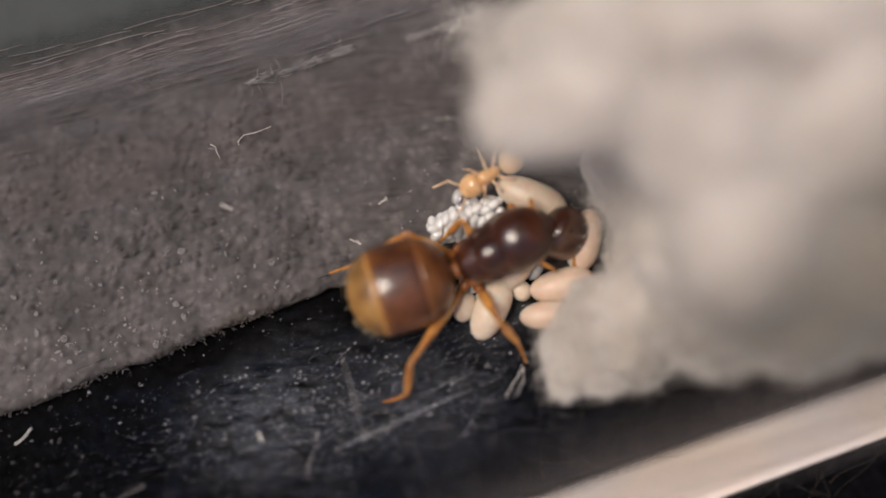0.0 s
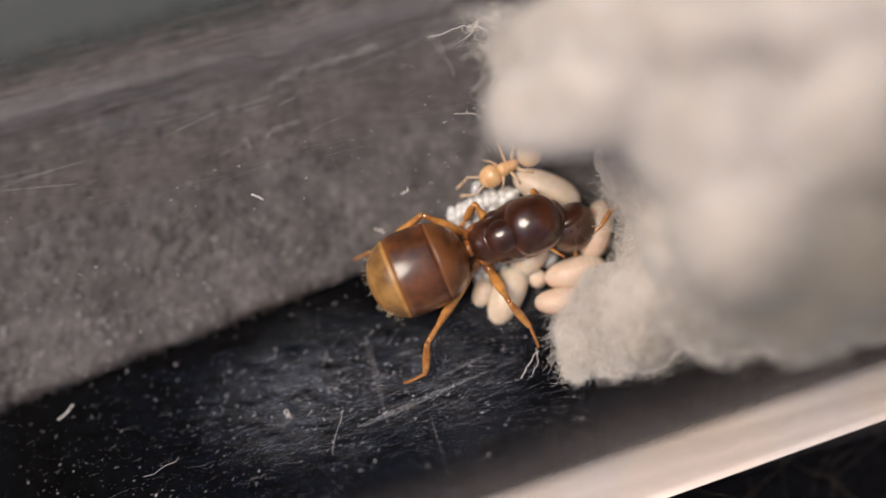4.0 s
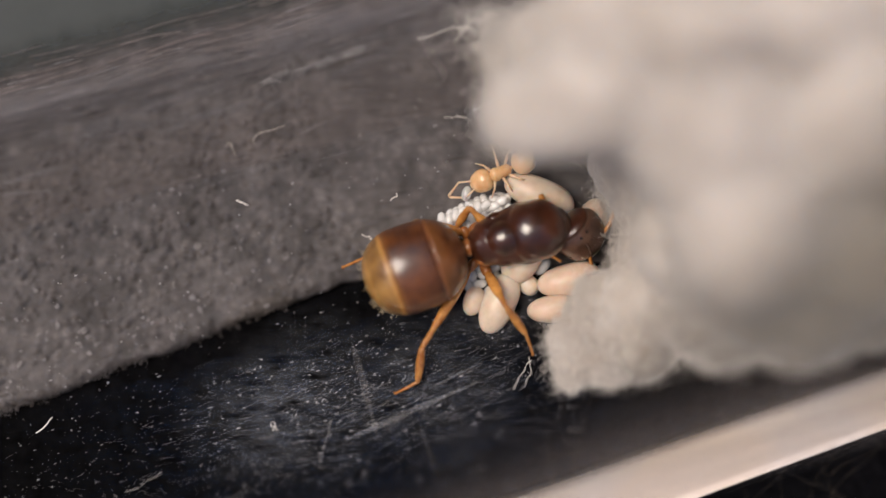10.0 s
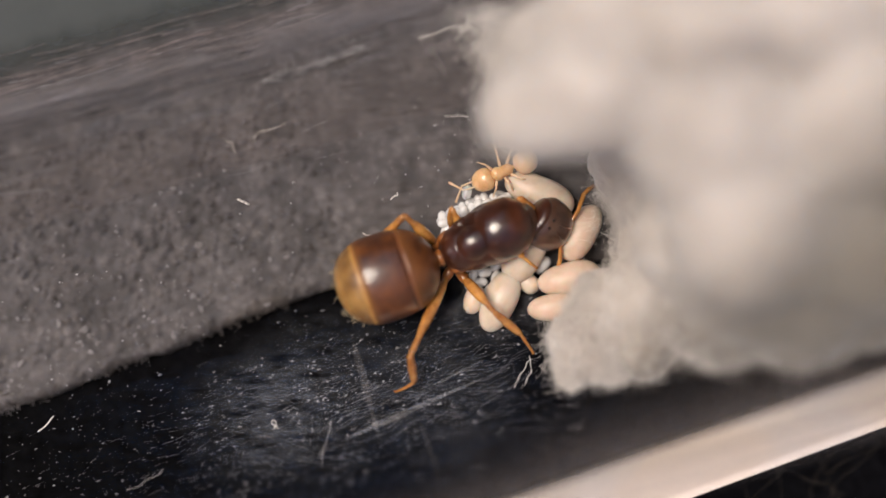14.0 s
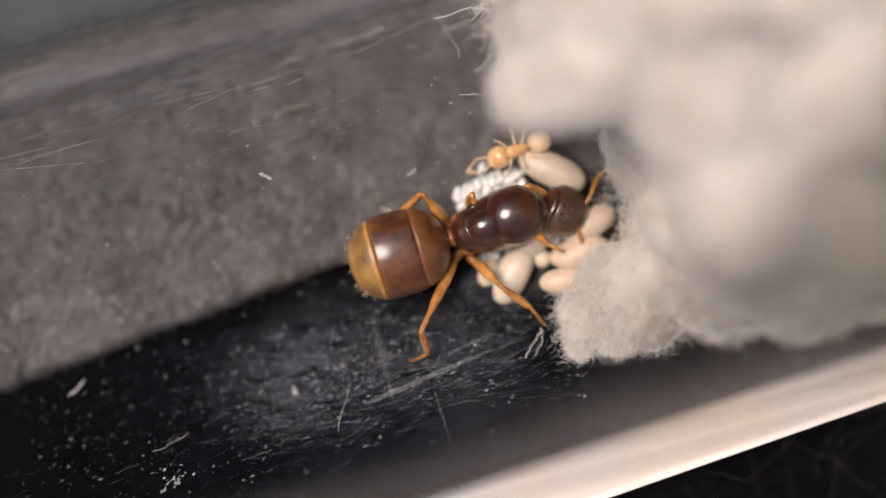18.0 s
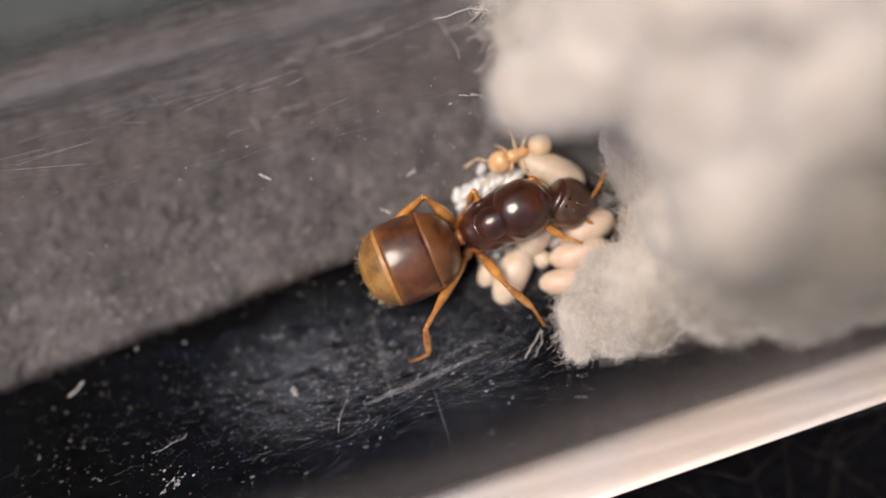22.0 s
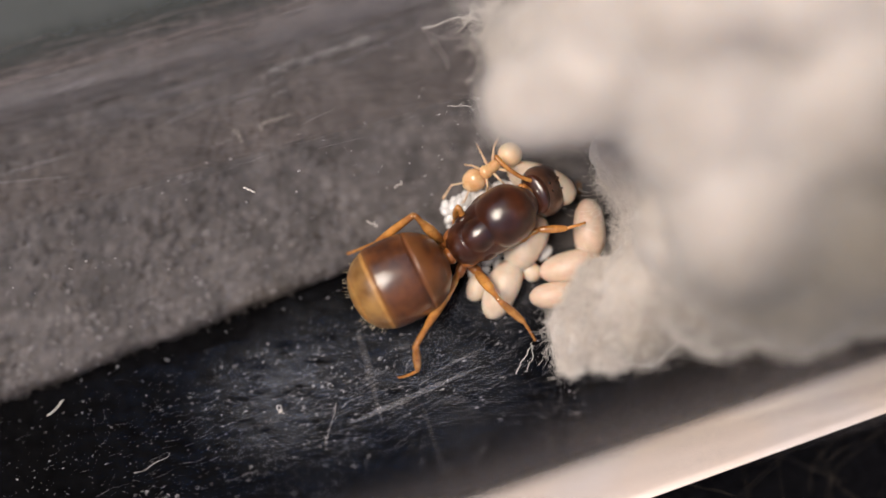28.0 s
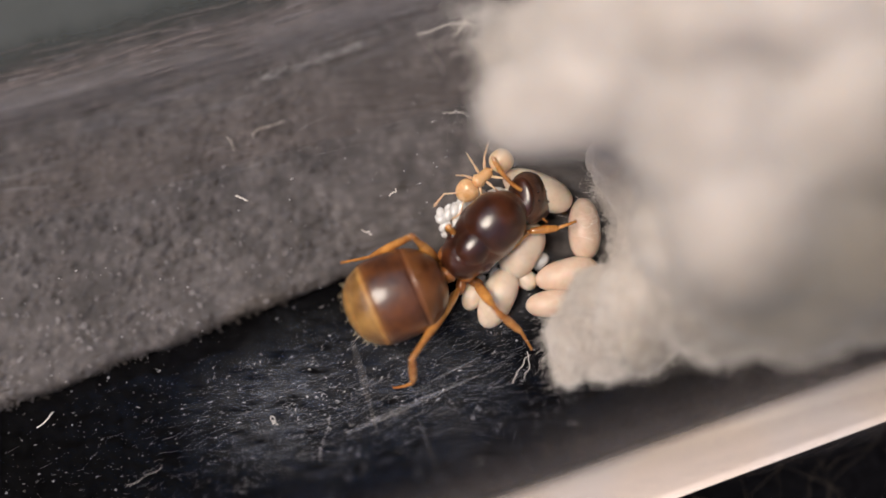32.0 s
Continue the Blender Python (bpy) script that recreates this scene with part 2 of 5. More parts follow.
M_TERGITE.node_tree.nodes["Principled BSDF"].inputs["Coat Roughness"].default_value = 0.21
M_DARK.node_tree.nodes["Principled BSDF"].inputs["Coat Roughness"].default_value = 0.16
for m in (M_TERGITE, M_DARK):
    m.node_tree.nodes["Principled BSDF"].inputs["Coat IOR"].default_value = 1.58
    m.node_tree.nodes["Principled BSDF"].inputs["Specular IOR Level"].default_value = 0.3
    m.node_tree.nodes["Bump"].inputs["Distance"].default_value = 0.035 * MM


def amber_rear(m, colour, reach):
    """Lets a plate turn amber and thin towards its rear edge."""
    nt = m.node_tree
    b = nt.nodes["Principled BSDF"]
    co = nt.nodes.new("ShaderNodeTexCoord")
    sp = nt.nodes.new("ShaderNodeSeparateXYZ")
    nt.links.new(co.outputs["Generated"], sp.inputs[0])
    mr = nt.nodes.new("ShaderNodeMapRange")
    mr.inputs["From Min"].default_value, mr.inputs["From Max"].default_value = 0.0, reach
    mr.inputs["To Min"].default_value, mr.inputs["To Max"].default_value = 0.7, 0.0
    nt.links.new(sp.outputs["X"], mr.inputs["Value"])
    mix = nt.nodes.new("ShaderNodeMix")
    mix.data_type = "RGBA"
    nt.links.new(mr.outputs["Result"], mix.inputs["Factor"])
    nt.links.new(b.inputs["Base Color"].links[0].from_socket, mix.inputs["A"])
    mix.inputs["B"].default_value = (*colour, 1)
    nt.links.new(mix.outputs["Result"], b.inputs["Base Color"])


M_TERGITE_FRONT = M_TERGITE.copy()
amber_rear(M_TERGITE, (0.24, 0.095, 0.024), 0.16)
amber_rear(M_TERGITE_FRONT, (0.22, 0.085, 0.022), 0.5)
M_GOLD = material("golden_tergite", (0.085, 0.029, 0.006), 0.34, (0.42, 0.23, 0.07), 0.75, detail=6, bump=0.9, bump_scale=22, sss=0.15, sss_mm=0.2, coat=0.7)
M_BAND = material("amber_membrane", (0.34, 0.15, 0.036), 0.35, (0.52, 0.28, 0.085), 2.5, bump=0.15, sss=0.25, sss_mm=0.2)
M_SEAM = material("reddish_seam", (0.16, 0.05, 0.022), 0.3, (0.24, 0.085, 0.04), 4.0, bump=0.2)
M_LEG = material("amber_leg", (0.24, 0.080, 0.016), 0.24, (0.62, 0.29, 0.075), 1.5, bump=0.25, sss=0.3, sss_mm=0.12, coat=0.8)
M_COXA = material("brown_leg_base", (0.22, 0.075, 0.018), 0.35, (0.33, 0.12, 0.03), 3.0, bump=0.12, sss=0.2, sss_mm=0.12, coat=0.2)
M_EYE = material("black_eye", (0.008, 0.007, 0.007), 0.2, coat=0.5)
M_HAIR = material("golden_hair", (0.85, 0.70, 0.45), 0.35)
M_WORKER = material("pale_yellow_cuticle", (0.60, 0.33, 0.14), 0.2, (0.74, 0.48, 0.26), 3.0, bump=0.08, sss=0.4, sss_mm=0.15, coat=0.25)
M_WGASTER = material("pale_gaster", (0.78, 0.55, 0.33), 0.33, (0.84, 0.64, 0.42), 2.5, bump=0.06, sss=0.5, sss_mm=0.25, coat=0.2)
M_WLEG = material("pale_leg", (0.60, 0.41, 0.25), 0.35, (0.72, 0.53, 0.36), 3.0, sss=0.3, sss_mm=0.08)
M_LARVA = material("larva_skin", (0.60, 0.48, 0.37), 0.42, (0.72, 0.61, 0.50), 1.2, bump=0.12, bump_scale=12, sss=0.75, sss_radius=(1, .6, .4), sss_mm=0.4)
M_PINK = material("rosy_larva_skin", (0.60, 0.45, 0.345), 0.42, (0.70, 0.56, 0.455), 1.2, bump=0.12, bump_scale=12, sss=0.75, sss_radius=(1, .5, .35), sss_mm=0.4)
M_EGG = material("egg_shell", (0.84, 0.82, 0.79), 0.16, (0.9, 0.89, 0.86), 2.5, sss=0.8, sss_radius=(1, .97, .92), sss_mm=0.35, coat=0.5, trans=0.08)
M_CLEAR_EGG = material("clear_egg_shell", (0.86, 0.86, 0.85), 0.12, trans=0.55, sss=0.2, sss_mm=0.2, coat=0.4)
M_GLASS = glass_material()
M_DUST = material("pale_dust", (0.14, 0.135, 0.14), 0.35, (0.66, 0.64, 0.64), 5.0, low=0.4, high=0.6)
M_SCRATCH = material("scratch_frost", (0.42, 0.40, 0.41), 0.4, (0.16, 0.16, 0.18), 4.0)
M_GREY = canvas_material()
M_CARD = material("grey_green_card", (0.088, 0.100, 0.098), 0.7, (0.106, 0.117, 0.114), 0.3, bump=0.1, bump_scale=6)
M_GLINT = film_material("glint_film", (0.50, 0.47, 0.48), 0.7, 1.0, 0.25, 0.65)
# black put into the cloth's colour for the tube's shadow
M_SHADOW = material("shadow_black", (0.0015, 0.0015, 0.002), 0.95, (0.005, 0.005, 0.0062), 3.0, bump=0.8, bump_scale=6)
M_SHADOW.node_tree.nodes["Principled BSDF"].inputs["Specular IOR Level"].default_value = 0.03
# colours of the added walls, chosen for the reflections they give
M_WALL = material("unseen_beige", (0.66, 0.54, 0.47), 0.9, (0.74, 0.63, 0.56), 0.02, bump=0.3, bump_scale=0.3)
M_DARKWALL = material("unseen_brown", (0.20, 0.14, 0.105), 0.7, (0.27, 0.20, 0.16), 0.03, bump=0.3, bump_scale=0.2)
# light in the tube's near wall, painted as a pale pink film
M_WALL_GLOW = film_material("tube_wall_glow", (0.99, 0.90, 0.85), 0.14, 0.12, 0.12, 0.42, "top")
# bright edge of the tube: its light is put into a pale strip's colour
M_LIMB_LIGHT = film_material("limb_light", (0.84, 0.775, 0.75), 1.0, 0.12, -0.6, 0.3, "limb", pass_on=0.0)


def tint_along(m, cool, warm):
    """Lets a film shift between a cooler and a warmer tone in broad patches."""
    nt = m.node_tree
    co = nt.nodes.new("ShaderNodeTexCoord")
    nz = nt.nodes.new("ShaderNodeTexNoise")
    nz.inputs["Scale"].default_value, nz.inputs["Detail"].default_value = 0.16 / MM, 2.0
    nt.links.new(co.outputs["Object"], nz.inputs["Vector"])
    ramp = nt.nodes.new("ShaderNodeValToRGB")
    ramp.color_ramp.elements[0].position, ramp.color_ramp.elements[1].position = 0.38, 0.62
    ramp.color_ramp.elements[0].color, ramp.color_ramp.elements[1].color = (*cool, 1), (*warm, 1)
    nt.links.new(nz.outputs["Fac"], ramp.inputs["Fac"])
    for node in nt.nodes:
        if node.type in ("BSDF_DIFFUSE", "BSDF_TRANSLUCENT"):
            nt.links.new(ramp.outputs["Color"], node.inputs["Color"])


tint_along(M_LIMB_LIGHT, (0.84, 0.82, 0.87), (0.93, 0.80, 0.72))
# the hazy glow over the near side is painted as a fading film
M_HAZE = film_material("painted_haze", (0.60, 0.54, 0.51), 0.5, 0.1, 0.25, 0.8, "up")
# sky reflected in the lower glass, painted as a bluish film
M_SKY_SHEEN = film_material("painted_sky_sheen", (0.24, 0.38, 0.74), 0.06, 0.5, 0.42, 0.72, True, 3.0)
M_SCORE = film_material("scratch_bloom", (0.72, 0.74, 0.82), 0.36, 1.0, 0.2, 0.75)
M_PALE_STREAK = film_material("pale_streak", (0.66, 0.64, 0.66), 0.24, 1.0, 0.2, 0.9)
M_STREAK = film_material("brown_streaks", (0.40, 0.34, 0.335), 0.5, 0.04, 0.3, 0.72, False, 3.2)
# grey reflected sheen of the lower glass, painted as a film
M_GREY_SHEEN = film_material("painted_grey_sheen", (0.50, 0.53, 0.60), 0.22, 0.3, 0.38, 0.72, True, 3.6)
M_BROWN_LINE = material("brownish_line", (0.13, 0.105, 0.10), 0.6, (0.26, 0.22, 0.21), 1.0)
M_SCRATCH_HAIR = material("grey_scratch", (0.24, 0.23, 0.235), 0.5, (0.42, 0.41, 0.42), 2.0)
M_LINT = material("dark_lint", (0.02, 0.016, 0.012), 0.9, (0.09, 0.07, 0.05), 2.0)
M_FILM = film_material("smear_and_veil_film", (0.55, 0.56, 0.60), 0.4, 1.0, 0.4, 0.8, True)


# ---- mesh helpers ----
def part(name, bm, mat, parent=None, label=""):
    me = bpy.data.meshes.new(name)
    bm.to_mesh(me)
    bm.free()
    me.materials.append(mat)
    me.polygons.foreach_set("use_smooth", [True] * len(me.polygons))
    ob = new(name, me)
    if parent:
        ob.parent = parent
    return tagged(ob, label)


def from_lists(name, verts, faces, mat, parent=None, label=""):
    me = bpy.data.meshes.new(name)
    me.from_pydata(verts, [], faces)
    me.materials.append(mat)
    me.polygons.foreach_set("use_smooth", [True] * len(me.polygons))
    ob = new(name, me)
    if parent:
        ob.parent = parent
    return tagged(ob, label)


def rings(bm, loops):
    """Skins a list of closed loops (all of one length) and caps both ends."""
    rows = [[bm.verts.new(p) for p in loop] for loop in loops]
    n = len(rows[0])
    for a, b in zip(rows, rows[1:]):
        for i in range(n):
            bm.faces.new((a[i], a[(i + 1) % n], b[(i + 1) % n], b[i]))
    bm.faces.new(rows[0][::-1])
    bm.faces.new(rows[-1])
    bmesh.ops.recalc_face_normals(bm, faces=bm.faces)


def loft(stations, n=28, flat=1.0):
    """Stations x, z centre, half width, half height, in mm, along x; flat below 1 flattens the belly."""
    bm = bmesh.new()
    loops = []
    for x, z, w, h in stations:
        loop = []
        for i in range(n):
            a = 2 * math.pi * i / n
            s = math.sin(a)
            loop.append(Vector((x, w * math.cos(a), z + h * s * (flat if s < 0 else 1.0))) * MM)
        loops.append(loop)
    rings(bm, loops)
    return bm


def spindle(x0, x1, z, w, h, power=2.2, count=18, bend=0.0, flat=1.0, n=28, lean=0.0, ringed=0.0):
    """An egg-like body from x0 to x1; power above 2 makes it boxier, lean fattens one end, bend arches it."""
    st = []
    for i in range(count + 1):
        u = -math.cos(math.pi * i / count)
        r = max(1e-3, 1 - abs(u) ** power) ** (1 / 2.1)
        r *= 1 + lean * u + ringed * math.cos(13 * math.pi * u / 2)
        x = (x0 + x1) / 2 + u * (x1 - x0) / 2
        st.append((x, z - bend * u * u, w * max(r, 0.03), h * max(r, 0.03)))
    return loft(st, n, flat)


def limb(points, radii, n=8):
    """A tapered tube along points (mm)."""
    bm = bmesh.new()
    pts = [Vector(p) for p in points]
    loops = []
    for i, p in enumerate(pts):
        d = (pts[min(i + 1, len(pts) - 1)] - pts[max(i - 1, 0)]).normalized()
        side = d.cross(Vector((0.13, 0.21, 1))).normalized()
        up = side.cross(d)
        loops.append([(p + (side * math.cos(2 * math.pi * k / n) + up * math.sin(2 * math.pi * k / n)) * radii[i]) * MM for k in range(n)])
    rings(bm, loops)
    return bm


def strand(verts, faces, points, r, n=3):
    """Adds a thin fibre along points (mm) to plain lists."""
    base = len(verts)
    pts = [Vector(p) for p in points]
    for i, p in enumerate(pts):
        d = (pts[min(i + 1, len(pts) - 1)] - pts[max(i - 1, 0)])
        d = d.normalized() if d.length > 1e-9 else Vector((1, 0, 0))
        side = d.cross(Vector((0.31, 0.17, 0.93))).normalized()
        up = side.cross(d)
        rr = r * (1.0 if i < len(pts) - 1 else 0.5)
        for k in range(n):
            a = 2 * math.pi * k / n
            verts.append((p + (side * math.cos(a) + up * math.sin(a)) * rr) * MM)
    for i in range(len(pts) - 1):
        for k in range(n):
            a, b = base + i * n + k, base + i * n + (k + 1) % n
            faces.append((a, b, b + n, a + n))


def wander(rng, start, heading, length, steps, wobble):
    p, d = Vector(start), Vector(heading).normalized()
    out = [p.copy()]
    for _ in range(steps):
        d = (d + Vector((rng.gauss(0, wobble), rng.gauss(0, wobble), rng.gauss(0, wobble)))).normalized()
        p = p + d * (length / steps)
        out.append(p.copy())
    return out


# ---- the tube: a 16 mm glass test tube lying on cloth ----
TUBE_TURN = 15.0
AX = Vector((math.cos(radians(TUBE_TURN)), math.sin(radians(TUBE_TURN)), 0))
SIDE = Vector((-AX.y, AX.x, 0))
R_OUT, R_IN, Z_AXIS = 7.3, 6.7, 7.7


def inside(s, v, lift=0.0):
    """A point on the lower inner glass at s along the tube and v across it."""
    v = max(-6.6, min(6.6, v))
    z = Z_AXIS - math.sqrt((R_IN - lift) ** 2 - min(v * v, (R_IN - lift) ** 2))
    return AX * s + SIDE * v + Vector((0, 0, z))


def floor_z(x, y):
    v = Vector((x, y, 0)).dot(SIDE)
    return Z_AXIS - math.sqrt(max(0.1, R_IN ** 2 - v * v))


def glass_tube():
    n, s0, s1 = 160, -62.0, 70.0
    prof = [(s0, R_OUT - 0.15), (s0 + 0.15, R_OUT), (s1 - 0.15, R_OUT), (s1, R_OUT - 0.15), (s1, R_IN + 0.15), (s1 - 0.15, R_IN), (s0 + 0.15, R_IN), (s0, R_IN + 0.15)]
    verts, faces = [], []
    for s, r in prof:
        for i in range(n):
            a = 2 * math.pi * i / n
            verts.append((AX * s + SIDE * (r * math.cos(a)) + Vector((0, 0, Z_AXIS + r * math.sin(a)))) * MM)
    m = len(prof)
    for j in range(m):
        for i in range(n):
            a, b = j * n + i, j * n + (i + 1) % n
            c, d = ((j + 1) % m) * n + (i + 1) % n, ((j + 1) % m) * n + i
            faces.append((a, d, c, b))
    ob = from_lists("test_tube", verts, faces, M_GLASS)
    ob.visible_shadow = False
    tagged(ob, "clear glass test tube lying on dark cloth, scratched and dusty", "test tube")
    return ob


tube = glass_tube()


def tube_film(name, a0, a1, radius, mat, label, s0=-30.0, s1=40.0):
    """A thin film on the glass between two angles round the tube (0 towards +side, 90 up)."""
    verts, faces = [], []
    n, m = 24, 60
    for j in range(m + 1):
        s = s0 + (s1 - s0) * j / m
        for i in range(n + 1):
            a = radians(a0 + (a1 - a0) * i / n)
            verts.append((AX * s + SIDE * (radius * math.cos(a)) + Vector((0, 0, Z_AXIS + radius * math.sin(a)))) * MM)
    for j in range(m):
        for i in range(n):
            k = j * (n + 1) + i
            faces.append((k, k + 1, k + n + 2, k + n + 1))
    ob = from_lists(name, verts, faces, mat, tube, label)
    ob.visible_shadow = False


tube_film("smear", 127, 160, R_OUT + 0.03, M_WALL_GLOW, "whitish pink film painted for the light in the tube wall")
tube_film("haze", 112, 146, R_OUT + 0.02, M_HAZE, "greyish haze painted over the side of the glass", -5.0, 40.0)
tube_film("bloom", 182, 262, R_IN - 0.02, M_SKY_SHEEN, "faint bluish sky reflection painted on the lower inner glass", -15.0, 8.0)
tube_film("streak_film", -50, 20, R_OUT + 0.03, M_STREAK, "brownish streaked film along the side of the glass")


def limb_glow_strip():
    """A wedge-shaped strip along the tube, added for the light in its edge, thinning to clear on its inner side."""
    verts, faces = [], []
    for i in range(41):
        s = -12 + 1.2 * i
        outer, inner = -9.27 + 0.075 * (s - 2.93), -7.78 + 0.06 * (s - 2.0)
        ring = []
        for k in range(9):
            u = k / 8
            ring.append((inner + (outer - inner) * u, -0.2 + 2.8 * u))
        ring += [(outer - 0.06, 2.54), (outer - 0.08, 2.3), (outer - 0.08, -0.2)]
        for v, z in ring:
            verts.append((AX * s + SIDE * v + Vector((0, 0, z))) * MM)
    n = 12
    for i in range(40):
        for k in range(n):
            a, b = i * n + k, i * n + (k + 1) % n
            faces.append((a, b, b + n, a + n))
    faces += [tuple(range(n))[::-1], tuple(range(40 * n, 41 * n))]
    ob = from_lists("limb_glow", verts, faces, M_LIMB_LIGHT)
    tagged(ob, "whitish strip added for the light in the tube's edge", "strip")


limb_glow_strip()


# ---- the cloth under it ----
def grey_cloth():
    """Coarse grey canvas, its threads raised, ending slightly ragged where the tube's shadow should begin."""
    verts, faces = [], []
    edge_dir = Vector((math.cos(radians(20.5)), math.sin(radians(20.5)), 0))
    edge_out = Vector((-edge_dir.y, edge_dir.x, 0))
    origin = Vector((-5.50, -1.39, 0))
    us = [-60 + 2 * i for i in range(22)] + [-16 + 0.05 * i for i in range(400)] + [4 + 0.25 * i for i in range(50)] + [16.5 + 3 * i for i in range(16)]
    vs = [0.0, 0.03] + [0.05 * i for i in range(1, 190)] + [9.5 + 0.12 * i for i in range(60)] + [17 + 3 * i for i in range(15)]
    for j, v in enumerate(vs):
        for u in us:
            x = origin + edge_dir * u + edge_out * v
            if v < 0.5:
                x -= edge_out * (0.16 * noise.noise(Vector((u * 0.5, 3.1, 0))) + 0.07 * noise.noise(Vector((u * 1.9, 7, 0))))
            if u > 1.5:
                x -= edge_out * (0.034 * min(u - 1.5, 5.0) ** 2 + 0.34 * max(0.0, u - 6.5))
            if 0 < j < 252 and -16 < u < 16:
                # weave: every crossing stands up by itself, threads of uneven thickness, rows set off by half a step
                drift = noise.noise(Vector((u * 0.9, v * 0.9, 4)))
                worn = noise.noise(Vector((u * 0.45, v * 0.45, 2)))
                row = (v - 0.16 * drift) / 0.27
                col = (u + 0.2 * drift) / 0.33 + 0.5 * (math.floor(row) % 2)
                proud = noise.cell(Vector((math.floor(col) + 0.5, math.floor(row) + 0.5, 0.5)))
                weave = (0.10 + 0.07 * worn) * (0.25 + proud) * math.sin(math.pi * (col % 1)) * math.sin(math.pi * (row % 1)) + 0.035 * noise.noise(Vector((u * 3.1, v * 3.1, 1))) - 0.03
                weave += 0.05 * noise.noise(Vector((u * 1.1, v * 1.1, 6)))
                # pressed flat and drawn out lengthwise where the card and the tube weigh on it
                far = min(1.0, max(0.0, (x.dot(SIDE) - 6.6) / 1.8))
                weave = weave * (1 - far) + far * (0.05 * noise.noise(Vector((x.dot(AX) * 0.5, x.dot(SIDE) * 5, 3))) - 0.04)
            else:
                weave = -0.04
            weave -= 0.22 * max(0.0, 1 - v / 0.35) ** 2
            z = 0.30 + weave if j else -0.2
            verts.append(Vector((x.x, x.y, z)) * MM)
    n = len(us)
    for j in range(len(vs) - 1):
        for i in range(n - 1):
            faces.append((j * n + i, j * n + i + 1, (j + 1) * n + i + 1, (j + 1) * n + i))
    ob = from_lists("grey_cloth", verts, faces, M_GREY)
    return tagged(ob, "coarse grey woven canvas lying under the glass tube", "cloth", kind="structure")


grey_cloth()


def shadow_edge_fringe():
    """Short loose threads along the canvas edge, added to soften the shadow's outline."""
    rng = random.Random(12)
    verts, faces = [], []
    d = Vector((math.cos(radians(20.5)), math.sin(radians(20.5)), 0))
    o = Vector((-d.y, d.x, 0))
    for _ in range(20):
        p = Vector((-5.50, -1.39, 0.24)) + d * rng.uniform(-14, 1.5) + o * rng.uniform(-0.05, 0.2)
        h = -o * 0.7 + d * rng.gauss(0, 1.2) + Vector((0, 0, rng.uniform(-0.5, 0.1)))
        strand(verts, faces, wander(rng, p, h, rng.uniform(0.08, 0.3), 4, 0.3), rng.uniform(0.004, 0.009))
    for _ in range(420):
        p = Vector((-5.50, -1.39, 0.2)) + d * rng.uniform(-14, 1.5) + o * rng.gauss(0.02, 0.07)
        h = d * rng.gauss(0, 1) + o * rng.gauss(0, 0.5) + Vector((0, 0, rng.uniform(-0.3, 0.5)))
        strand(verts, faces, wander(rng, p, h, rng.uniform(0.08, 0.2), 5, 0.6), rng.uniform(0.012, 0.028))
    ob = from_lists("shadow_edge_thread", verts, faces, M_GREY)
    tagged(ob, "short grey threads added to soften the shadow's edge", "thread", kind="stuff")


shadow_edge_fringe()


def fade_edge(m, start, end):
    """Fades the card out to nothing across its edge; start and end lie across the tube."""
    nt = m.node_tree
    co = nt.nodes.new("ShaderNodeTexCoord")
    mp = nt.nodes.new("ShaderNodeMapping")
    mp.inputs["Rotation"].default_value = (0, 0, -radians(TUBE_TURN))
    nt.links.new(co.outputs["Object"], mp.inputs["Vector"])
    sp = nt.nodes.new("ShaderNodeSeparateXYZ")
    nt.links.new(mp.outputs["Vector"], sp.inputs[0])
    nz = nt.nodes.new("ShaderNodeTexNoise")
    nz.inputs["Scale"].default_value = 1.2 / MM
    nt.links.new(mp.outputs["Vector"], nz.inputs["Vector"])
    off = nt.nodes.new("ShaderNodeMath")
    off.operation = "MULTIPLY_ADD"
    off.inputs[1].default_value = 0.9 * MM
    nt.links.new(nz.outputs["Fac"], off.inputs[0])
    nt.links.new(sp.outputs["Y"], off.inputs[2])
    mr = nt.nodes.new("ShaderNodeMapRange")
    mr.interpolation_type = "SMOOTHSTEP"
    mr.inputs["From Min"].default_value, mr.inputs["From Max"].default_value = start * MM, end * MM
    nt.links.new(off.outputs[0], mr.inputs["Value"])
    nt.links.new(mr.outputs["Result"], nt.nodes["Principled BSDF"].inputs["Alpha"])


fade_edge(M_CARD, 9.7, 11.6)


def grey_card():
    """A smooth grey-green card lying on the canvas beside the tube."""
    bm = bmesh.new()
    m = Matrix.Translation((SIDE * 29.2 + Vector((0, 0, 0.37))) * MM) @ pose(0, 0, 0, 0, 0, TUBE_TURN) @ Matrix.Diagonal((110 * MM, 40 * MM, 0.10 * MM, 1))
    bmesh.ops.create_cube(bm, size=1.0, matrix=m)
    bmesh.ops.bevel(bm, geom=bm.edges[:], offset=0.04 * MM, segments=2, affect="EDGES")
    ob = part("card", bm, M_CARD)
    tagged(ob, "smooth dark grey-green card lying beside the tube", "card")


grey_card()


